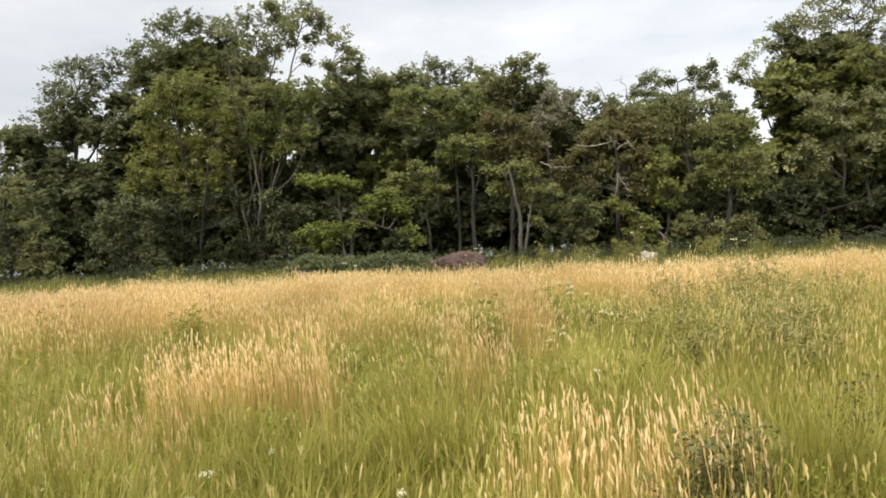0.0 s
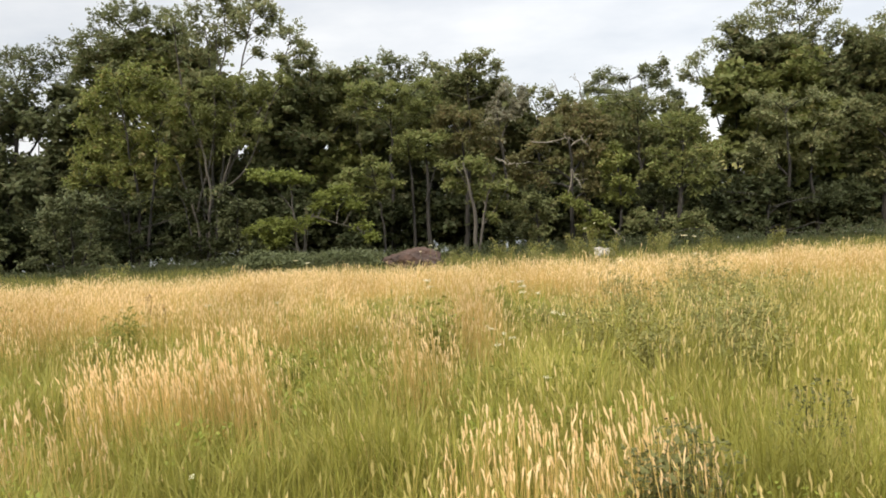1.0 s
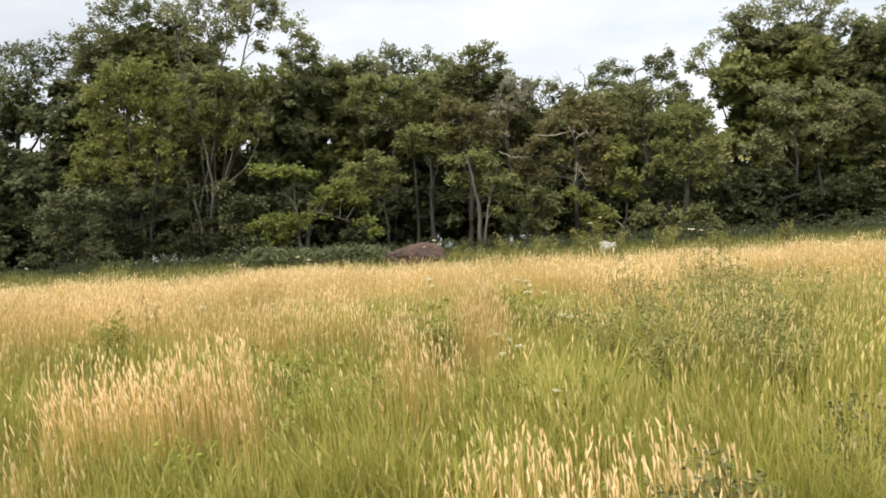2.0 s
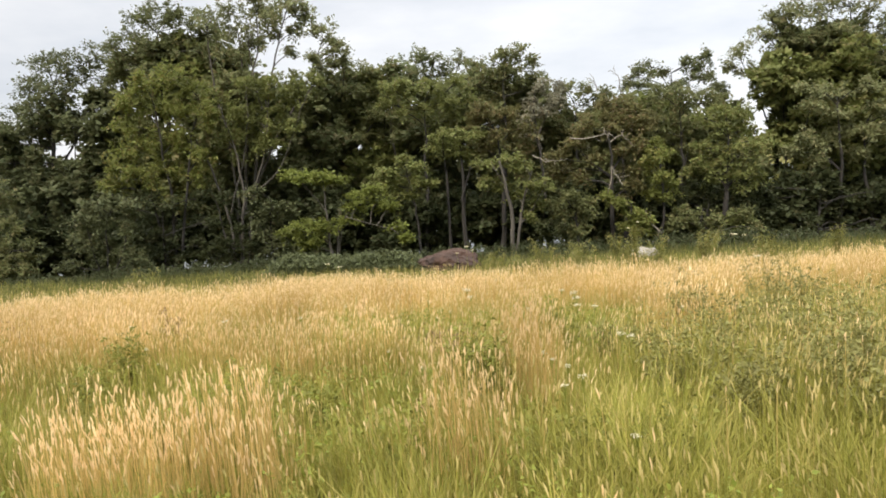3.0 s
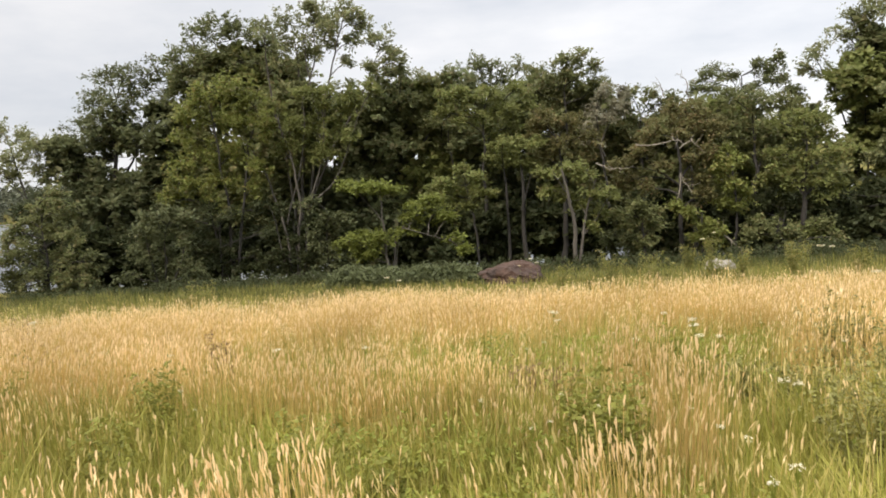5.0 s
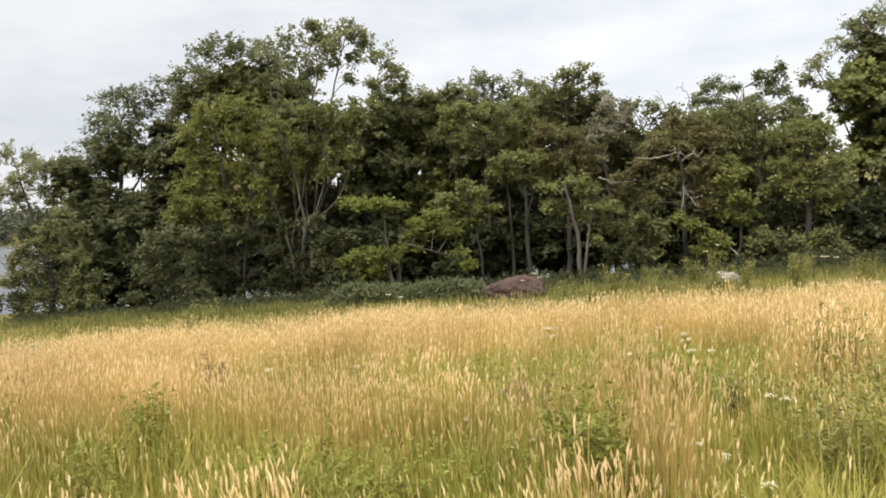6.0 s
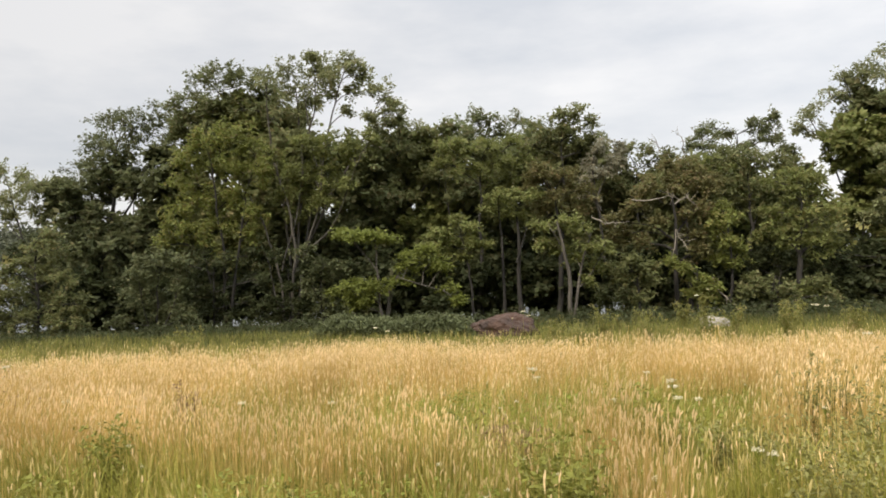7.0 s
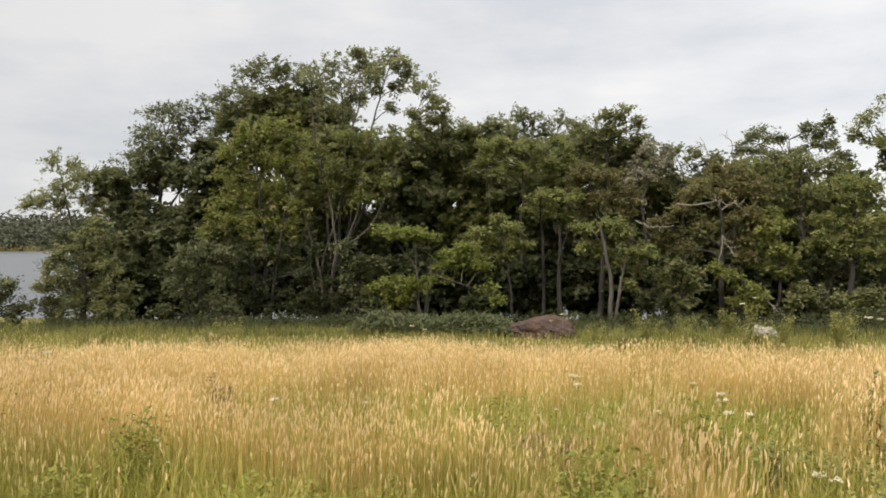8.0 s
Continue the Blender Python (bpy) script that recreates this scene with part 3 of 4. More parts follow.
tree("shrub", "yellowing shrub with light leaf clusters", "yellow", 10.0, 37.0, [(9.8, -0.7, 0.31), (10.2, -1.0, 0.36), (9.8, -1.4, 0.31), (10.4, -1.8, 0.31), (9.3, -0.2, 0.31), (8.8, 0.0, 0.26), (10.6, -1.3, 0.26)], amount=0.75, trunk=0.05, flat=0.8)
tree("shrub", "leafy shrub with light green clusters", "olive", 13.2, 37.5, [(12.0, -1.5, 0.36), (12.8, -1.2, 0.42), (13.2, -1.8, 0.31), (13.9, -1.5, 0.36), (14.4, -1.6, 0.36), (15.2, -1.2, 0.42), (13.9, -2.1, 0.26), (12.5, -0.9, 0.26), (15.7, -1.9, 0.36)], amount=0.8, trunk=0.05, flat=0.8)
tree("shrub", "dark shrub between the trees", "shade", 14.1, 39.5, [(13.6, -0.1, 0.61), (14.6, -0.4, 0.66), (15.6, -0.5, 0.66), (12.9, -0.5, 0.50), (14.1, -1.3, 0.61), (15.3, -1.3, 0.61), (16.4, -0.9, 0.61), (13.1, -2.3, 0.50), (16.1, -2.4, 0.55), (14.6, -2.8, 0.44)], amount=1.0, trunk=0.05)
tree("young_tree", "young twin-stemmed tree with bright layered leaves", "bright", -4.0, 36.0, [(-5.2, 1.7, 0.55), (-4.3, 1.6, 0.55), (-3.7, 1.4, 0.35), (-5.7, 1.8, 0.35), (-2.6, 0.7, 0.55), (-1.9, 0.4, 0.50), (-1.4, 0.1, 0.35), (-2.9, 0.2, 0.40), (-5.2, -0.5, 0.60), (-4.3, -0.6, 0.55), (-3.4, -0.4, 0.40), (-5.7, -1.0, 0.45), (-5.1, -1.4, 0.35), (-6.2, -0.8, 0.30), (-1.0, -0.8, 0.30), (-0.8, -1.3, 0.30), (-4.7, -1.1, 0.35), (-2.1, 0.9, 0.35)], amount=0.6, trunk=0.08, bark=PALE_BARK, flat=0.35, stems=[(0.075, [(-4.1, -2.1), (-4.1, -1.0), (-4.2, 0.2), (-4.3, 1.6)]), (0.07, [(-3.9, -2.1), (-3.7, -0.8), (-3.3, -0.0), (-2.1, 0.6)]), (0.03, [(-4.1, -1.0), (-5.2, -0.5)]), (0.03, [(-4.2, -0.0), (-5.2, 1.6)]), (0.03, [(-3.4, -0.2), (-1.2, -0.9)]), (0.03, [(-3.9, -1.5), (-3.5, -0.5)])])
tree("broadleaf_tree", "slender tree with drooping mid-green boughs", "mid", -0.3, 38.0, [(-2.0, 1.2, 0.47), (-1.0, 1.1, 0.58), (-0.1, 1.2, 0.53), (-0.5, 0.5, 0.37), (0.5, 1.0, 0.37), (-1.6, 1.8, 0.37), (-0.1, 1.9, 0.37), (-0.8, 2.3, 0.32)], amount=0.7, trunk=0.08, flat=0.45, stems=[(0.07, [(-0.1, -2.3), (-0.3, -0.1), (-0.6, 1.4)])])
tree("shrub", "olive green shrub at the lake end of the row", "olive", -20.6, 36.5, [(-19.9, 2.3, 0.35), (-20.5, 1.7, 0.45), (-19.5, 1.5, 0.45), (-21.4, 1.1, 0.40), (-20.3, 0.6, 0.56), (-19.1, 0.3, 0.45), (-21.2, -0.2, 0.56), (-20.0, -0.8, 0.56), (-22.1, -0.5, 0.40), (-18.8, -1.0, 0.45), (-20.9, -1.6, 0.50), (-19.6, -1.8, 0.50), (-22.4, -1.5, 0.45), (-18.7, -2.0, 0.35), (-21.9, -2.1, 0.45), (-22.4, 0.3, 0.35), (-22.5, -0.7, 0.40), (-22.0, 0.8, 0.30)], amount=1.5, trunk=0.07)
tree("shrub", "low dark green shrub by the lake", "dark", -24.5, 35.0, [(-23.3, -0.5, 0.43), (-23.9, -1.2, 0.53), (-22.9, -1.5, 0.39), (-23.6, -2.0, 0.43), (-24.7, -0.6, 0.58), (-25.8, -1.4, 0.58), (-26.8, -0.3, 0.63), (-27.7, -1.2, 0.63)], amount=1.3, trunk=0.05)
tree("shrub", "grey-green shrub beside the forked tree", "dark", -14.8, 36.5, [(-15.1, 1.0, 0.35), (-14.2, 1.2, 0.35), (-13.6, 0.8, 0.30), (-15.6, 0.3, 0.45), (-14.7, 0.3, 0.45), (-13.7, -0.3, 0.45), (-16.0, -0.8, 0.50), (-15.0, -0.9, 0.50), (-14.0, -1.2, 0.45), (-16.3, -1.8, 0.45), (-15.1, -1.9, 0.45), (-13.4, -1.8, 0.40), (-15.5, -0.3, 0.35)], amount=1.2, trunk=0.06, stems=[(0.05, [(-14.8, -2.5), (-14.8, -0.5), (-14.2, 1.1)]), (0.04, [(-15.0, -2.5), (-15.5, -0.5)]), (0.04, [(-14.7, -2.5), (-13.7, -0.5)])])
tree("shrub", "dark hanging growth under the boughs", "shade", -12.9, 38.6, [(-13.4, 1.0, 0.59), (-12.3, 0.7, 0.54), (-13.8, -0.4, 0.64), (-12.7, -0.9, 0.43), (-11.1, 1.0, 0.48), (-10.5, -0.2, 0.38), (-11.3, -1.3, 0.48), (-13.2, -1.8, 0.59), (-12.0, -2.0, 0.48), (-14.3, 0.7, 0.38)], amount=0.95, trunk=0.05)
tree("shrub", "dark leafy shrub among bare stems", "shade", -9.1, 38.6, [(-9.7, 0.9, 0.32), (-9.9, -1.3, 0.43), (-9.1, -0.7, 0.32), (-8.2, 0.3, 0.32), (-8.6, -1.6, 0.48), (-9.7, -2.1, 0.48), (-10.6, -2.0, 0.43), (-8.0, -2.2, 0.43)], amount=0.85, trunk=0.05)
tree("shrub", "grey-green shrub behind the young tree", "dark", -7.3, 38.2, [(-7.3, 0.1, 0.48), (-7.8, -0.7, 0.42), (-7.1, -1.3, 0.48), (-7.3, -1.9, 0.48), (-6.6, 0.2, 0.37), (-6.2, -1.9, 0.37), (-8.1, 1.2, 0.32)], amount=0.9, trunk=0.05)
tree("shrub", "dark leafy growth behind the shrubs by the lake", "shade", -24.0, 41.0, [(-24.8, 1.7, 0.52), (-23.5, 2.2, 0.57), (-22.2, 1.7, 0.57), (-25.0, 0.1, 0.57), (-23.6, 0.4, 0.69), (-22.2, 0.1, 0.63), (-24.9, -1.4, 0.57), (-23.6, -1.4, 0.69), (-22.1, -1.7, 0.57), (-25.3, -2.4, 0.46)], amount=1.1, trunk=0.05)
tree("broadleaf_tree", "tall airy tree at the high end of the row", "pale", 19.7, 45.0, [(18.4, 7.5, 0.66), (19.7, 8.3, 0.73), (20.7, 9.2, 0.73), (19.0, 6.4, 0.59), (20.4, 7.0, 0.59), (21.4, 7.9, 0.73), (19.4, 5.4, 0.53), (20.7, 5.6, 0.59), (17.8, 6.7, 0.40), (20.1, 9.2, 0.46), (21.4, 9.5, 0.59)], amount=0.5, trunk=0.15, stems=[(0.2, [(20.2, -3.5), (20.2, 0.6), (20.1, 3.9), (20.4, 7.5)]), (0.07, [(20.2, 1.9), (19.2, 5.6)]), (0.08, [(20.3, 2.9), (21.4, 7.1)])])
tree("broadleaf_tree", "tall grey-green tree with a broad crown", "pale", 24.0, 44.0, [(21.9, 9.1, 0.84), (23.6, 9.4, 0.84), (25.2, 9.3, 0.84), (22.9, 7.8, 0.84), (24.9, 7.7, 0.90), (26.5, 8.5, 0.71), (23.7, 6.7, 0.71), (25.7, 6.2, 0.71), (21.9, 7.7, 0.64), (23.6, 10.5, 0.84), (25.2, 10.5, 0.84), (22.2, 10.4, 0.64), (26.9, 6.8, 0.58)], amount=0.85, trunk=0.2)
tree("broadleaf_tree", "leafy tree with pale boughs in several tiers", "pale", 22.0, 41.0, [(20.2, 4.7, 0.60), (21.7, 4.4, 0.66), (23.0, 4.6, 0.66), (20.2, 3.8, 0.54), (21.7, 3.4, 0.60), (23.6, 3.7, 0.60), (25.1, 4.1, 0.66), (22.6, 2.6, 0.66), (23.9, 2.4, 0.48), (21.9, 2.4, 0.42), (19.9, 2.3, 0.60), (19.2, 1.7, 0.42), (21.1, 2.0, 0.54), (24.5, 3.2, 0.54), (20.5, 1.2, 0.54), (22.8, 1.4, 0.48)], amount=0.8, trunk=0.15, flat=0.7, stems=[(0.12, [(23.5, -3.3), (23.3, -0.2), (23.2, 2.8)]), (0.12, [(21.9, -3.2), (21.7, 0.5), (21.6, 3.8)]), (0.06, [(21.7, 0.5), (20.0, 2.7)])])
tree("broadleaf_tree", "tall tree at the meadow's far corner", "olive", 27.8, 42.0, [(26.9, 7.9, 0.92), (27.1, 5.8, 0.92), (27.7, 3.6, 0.92), (27.0, 2.1, 0.86), (26.4, 3.1, 0.61), (27.8, 0.8, 0.92), (29.0, 6.1, 1.10), (28.9, 3.2, 1.10), (29.4, 0.0, 1.10), (28.1, -0.8, 0.92), (28.5, 8.6, 1.10), (30.5, 5.5, 1.23), (30.9, 1.9, 1.23), (30.7, -1.3, 1.10), (29.0, -2.3, 0.86)], amount=0.95, trunk=0.2)
tree("shrub", "shaded shrubs at the high end of the wood", "shade", 20.0, 40.0, [(17.0, -0.2, 0.70), (18.4, -1.5, 0.64), (20.0, -1.0, 0.70), (21.6, -0.8, 0.64), (23.1, -0.7, 0.64), (24.6, -0.7, 0.70), (16.4, -1.7, 0.52), (21.5, -2.2, 0.52), (23.7, -2.3, 0.58), (25.8, -2.5, 0.64), (17.5, -1.9, 0.52), (19.5, -2.0, 0.52), (15.9, 0.1, 0.47)], amount=1.0, trunk=0.06)
tree("shrub", "leafy shrub with a light green top", "mid", 15.0, 38.0, [(14.7, -1.6, 0.39), (15.4, -1.5, 0.33), (14.4, -1.9, 0.28), (15.1, -2.0, 0.33)], amount=0.85, trunk=0.05)


def dead_limbs(parent, y, ends, thick=0.032):
    """Pale dead boughs that stand out of a crown, each with a few side twigs."""
    o = parent.location
    for points in ends:
        main = stem_path([(px - o.x, pz - o.z) for px, pz in points], thick, y - o.y, False, 0.06)
        paths = [main]
        n = len(main[0])
        for k in (n // 3, n // 2, 2 * n // 3):
            d = rng.normal(0, 1, 3) * np.array([1, 0.5, 1])
            paths.append(limb(main[0][k], main[0][k] + unit(d + (main[0][-1] - main[0][0]) * 0.4) * rng.uniform(0.25, 0.6), thick * 0.4, 0.006, 0.03, 0.14, 5))
        v, f = tubes(paths, 5)
        part("dead_branch", mesh_from("dead_branch", v, f, [DEADWOOD]), parent, "pale bare dead branch")


dead_limbs(tangled, 37.2, [[(7.2, 2.8), (8.6, 2.7), (9.1, 2.5)], [(9.1, 2.5), (9.6, 2.8), (10.0, 2.1)], [(5.4, 2.1), (6.0, 1.8), (7.1, 1.8)], [(9.1, 1.4), (8.5, 0.3)], [(9.1, 1.4), (9.7, 0.2)]])
dead_limbs(twiggy, 42.0, [[(9.6, 5.3), (9.4, 6.2)], [(10.8, 5.1), (10.4, 6.0), (10.0, 6.4)]], 0.03)
dead_limbs(leaning, 36.8, [[(11.7, -2.6), (11.2, -1.8), (10.8, -0.9)]], 0.06)


# the depth of the wood: trees behind the front row, up to a little under the skyline, with gaps to the sky and the lake
# placed to fit the camera's view
SKYLINE_X = [-33.3, -31.1, -28.8, -27.0, -23.7, -22.2, -20.8, -18.7, -17.0, -14.9, -11.9, -10.0, -8.0, -5.5, -3.6, -1.7, 0.2, 2.6, 5.0, 6.7, 8.5, 11.0, 12.5, 13.6, 15.2, 16.9, 18.3, 20.3, 22.2, 25.2, 29.1, 33.4]
SKYLINE_Z = [1.9, 2.5, 3.3, 4.8, 5.7, 7.3, 8.1, 7.7, 8.8, 10.3, 10.2, 7.6, 7.2, 7.3, 7.9, 7.5, 7.8, 7.3, 7.6, 6.8, 5.4, 5.2, 6.0, 5.5, 6.1, 5.2, 5.4, 7.2, 9.0, 9.2, 8.7, 8.6]
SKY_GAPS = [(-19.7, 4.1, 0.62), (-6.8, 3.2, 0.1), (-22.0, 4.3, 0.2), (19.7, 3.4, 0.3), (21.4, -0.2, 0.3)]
# slopes of sight lines from the camera that stay clear towards the lake
LAKE_SIGHT_SLOPES = [(0.136, 0.160), (0.020, 0.028), (-0.331, -0.325), (-0.386, -0.380)]


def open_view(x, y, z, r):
    """Whether a clump would close one of the gaps kept open along the camera's lines of sight."""
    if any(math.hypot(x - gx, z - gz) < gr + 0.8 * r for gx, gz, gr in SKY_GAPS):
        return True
    # slope as seen from about where the camera stands
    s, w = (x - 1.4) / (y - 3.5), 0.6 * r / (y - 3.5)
    return z - r < -2.0 and any(a - w < s < b + w for a, b in LAKE_SIGHT_SLOPES)


for i in range(30):
    bx = -23.6 + i * 1.98 + rng.uniform(-0.7, 0.7)
    by = rng.uniform(43.0, 47.0)
    top = float(np.interp(bx, SKYLINE_X, SKYLINE_Z)) - 0.8
    clumps = []
    for k in range(10 + int(max(top, 1.5) * 3.2)):
        cz = -2.9 + rng.uniform(0.3, 2.8) if k < 9 else rng.uniform(-0.4, max(top, 0.6))
        cx, r = bx + rng.uniform(-1.6, 1.6), rng.uniform(0.75, 1.25)
        r = min(r, max(0.5, top - cz + 0.8))
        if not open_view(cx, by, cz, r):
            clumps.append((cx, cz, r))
    tree("thicket_tree", "shaded woodland tree behind the front row", "dark" if bx < -17 else rng.choice(["dusk", "olive", "olive", "mid"]), bx, by, clumps, 0.62, 0.06, leaf=0.36)
# low shrubs whose dark leaf colour carries the understorey shade
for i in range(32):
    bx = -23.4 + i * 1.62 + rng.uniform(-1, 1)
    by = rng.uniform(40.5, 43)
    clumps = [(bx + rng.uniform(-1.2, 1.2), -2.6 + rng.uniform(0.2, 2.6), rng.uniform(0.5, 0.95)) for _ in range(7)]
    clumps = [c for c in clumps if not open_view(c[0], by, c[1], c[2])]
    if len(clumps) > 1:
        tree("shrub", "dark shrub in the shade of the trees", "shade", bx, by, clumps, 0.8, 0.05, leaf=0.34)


# ---- meadow grass ----
def smooth(a, b, v):
    t = np.clip((v - a) / (b - a), 0, 1)
    return t * t * (3 - 2 * t)


def value_noise(x, y, seed):
    r = np.random.default_rng(seed).random((64, 64))
    xi, yi = np.floor(x).astype(int), np.floor(y).astype(int)
    fx, fy = x - xi, y - yi
    fx, fy = fx * fx * (3 - 2 * fx), fy * fy * (3 - 2 * fy)
    q = lambda a, b: r[a % 64, b % 64]
    return (q(xi, yi) * (1 - fx) + q(xi + 1, yi) * fx) * (1 - fy) + (q(xi, yi + 1) * (1 - fx) + q(xi + 1, yi + 1) * fx) * fy


# stands of ripe grass: x, y, half width, half depth, fullness
STANDS = [
    (2.08, 3.88, 0.50, 0.38, 1.1), (0.30, 5.45, 0.54, 0.33, 1.35), (1.57, 5.45, 0.27, 0.26, 1.25), (1.92, 6.6, 0.26, 0.30, 1.0), (2.0, 8.15, 0.22, 0.26, 1.0),
    (0.30, 7.95, 0.95, 0.38, 1.6), (-0.95, 8.3, 0.9, 0.40, 0.8), (-2.0, 8.8, 0.9, 0.8, 0.75), (-1.9, 7.2, 0.6, 0.4, 0.35), (3.55, 8.9, 0.42, 0.6, 1.0), (0.72, 5.15, 0.16, 0.18, 0.8), (-0.1, 4.5, 0.35, 0.25, 0.35),
    (-3.7, 11.8, 1.7, 2.2, 1.2), (-0.3, 13.9, 2.1, 2.8, 1.9), (4.2, 12.6, 1.4, 1.5, 1.0), (6.2, 12.8, 2.2, 2.5, 1.1), (1.05, 6.2, 0.18, 0.18, 0.5),
]
# stands of short green growth: x, y, half width, half depth
GREENS = [(0.98, 3.9, 0.58, 0.60), (-0.55, 4.85, 0.36, 0.36), (2.78, 3.95, 0.25, 0.55), (1.1, 5.0, 0.26, 0.36), (0.35, 6.55, 1.7, 0.72), (-1.3, 6.6, 0.9, 0.6), (1.88, 5.6, 0.2, 0.36), (0.35, 8.8, 1.0, 0.30), (-0.6, 7.3, 0.9, 0.40), (2.4, 8.3, 0.34, 0.26),
          (1.2, 9.8, 1.4, 0.45), (2.6, 11.0, 1.2, 0.7), (-1.0, 6.2, 0.5, 0.36), (1.55, 6.55, 0.22, 0.34), (-2.2, 10.1, 1.0, 0.4), (5.0, 10.6, 1.3, 0.7), (-2.9, 7.0, 0.6, 0.5), (2.18, 7.5, 0.32, 0.24), (2.64, 6.5, 0.42, 0.95)]


def greenness(x, y):
    """How much short green growth there is at a place."""
    wob = 0.5 * (value_noise(x * 1.4, y * 1.4, 5) - 0.5) + 0.35 * (value_noise(x * 4.1, y * 4.1, 6) - 0.5)
    k = np.zeros_like(x)
    for sx, sy, rx, ry in GREENS:
        d = np.hypot((x - sx) / rx, (y - sy) / ry) + wob
        k = np.maximum(k, 1 - smooth(0.7, 1.12, d))
    return k


def ripeness(x, y):
    """How much ripe, straw-coloured grass stands at a place."""
    wob = 0.5 * (value_noise(x * 1.4, y * 1.4, 5) - 0.5) + 0.35 * (value_noise(x * 4.1, y * 4.1, 6) - 0.5)
    g = 0.02 + 0.10 * smooth(4.8, 6.8, y + wob) + 0.66 * smooth(9.8, 11.8, y + wob * 2)
    g = g * (1 - 0.55 * smooth(1.3, 2.6, x - wob) * (1 - smooth(5.5, 7.0, x + wob)) * (1 - smooth(13, 15, y)))
    for sx, sy, rx, ry, k in STANDS:
        d = np.hypot((x - sx) / rx, (y - sy) / ry) + wob
        g = np.maximum(g, k * (1 - smooth(0.78, 1.15, d)))
    g = g * (1 - 0.95 * greenness(x, y))
    g = g * (0.50 + 0.85 * smooth(0.28, 0.66, value_noise(x * 0.62 + 9, y * 0.95, 11))) * (0.62 + 0.76 * value_noise(x * 2.3, y * 2.3, 3))
    edge = 15.6 + 4.0 * np.exp(-((x + 0.6) / 2.6) ** 2) + 2.6 * smooth(2.5, 8, x) + 1.0 * smooth(4, 9, -x)
    return np.clip(g, 0, 1) * (1 - smooth(-0.9, 0.9, y - edge + 2.2 * wob))


def scatter(y0, y1, density):
    """Random places on the strip of meadow between two depths, as wide as it is open to view."""
    wide = 1.0 + 0.74 * (y1 - 1.5)
    n = int(density * (y1 - y0) * 2 * wide)
    y = rng.uniform(y0, y1, n)
    x = rng.uniform(-1, 1, n) * wide
    keep = np.abs(x) < 0.3 + 0.74 * (y - 1.5) + 1.2 * rng.random(n) ** 4
    return x[keep] + 1.4, y[keep]


def tufts(x, y, height, width, lean=0.4):
    """Plain tapering blades of one quad each, for grass that stands farther off."""
    n = len(x)
    p = np.stack([x, y, ground_z(x, y) - 0.02], 1)
    a = rng.uniform(0, 2 * math.pi, n)
    side = np.stack([-np.sin(a), np.cos(a), 0 * a], 1) * width[:, None] * 0.5
    tip = p + np.stack([np.cos(a) * lean * height, np.sin(a) * lean * height, height], 1) * rng.uniform(0.6, 1.0, (n, 1))
    v = np.stack([p - side, p + side, tip + side * 0.2, tip - side * 0.2], 1).reshape(-1, 3)
    return v, np.arange(4 * n).reshape(-1, 4)


def blades(x, y, height, width, lean=0.35):
    """Curved tapering grass blades: two quads each."""
    n = len(x)
    p = np.stack([x, y, ground_z(x, y) - 0.02], 1)
    a = rng.uniform(0, 2 * math.pi, n)
    out = np.stack([np.cos(a), np.sin(a), 0 * a], 1)
    side = np.stack([-np.sin(a), np.cos(a), 0 * a], 1) * width[:, None] * 0.5
    b = rng.uniform(0.1, 1.0, n) * lean
    h = height[:, None]
    mid = p + np.array([0, 0, 1.0]) * h * 0.55 + out * h * (0.25 * b)[:, None]
    tip = p + np.array([0, 0, 1.0]) * h * (1 - 0.25 * b)[:, None] + out * h * b[:, None]
    v = np.stack([p - side, p + side, mid + side * 0.8, mid - side * 0.8, tip + side * 0.12, tip - side * 0.12], 1).reshape(-1, 3)
    k = np.arange(n)[:, None] * 6
    f = np.concatenate([k + np.array([0, 1, 2, 3]), k + np.array([3, 2, 4, 5])])
    return v, f


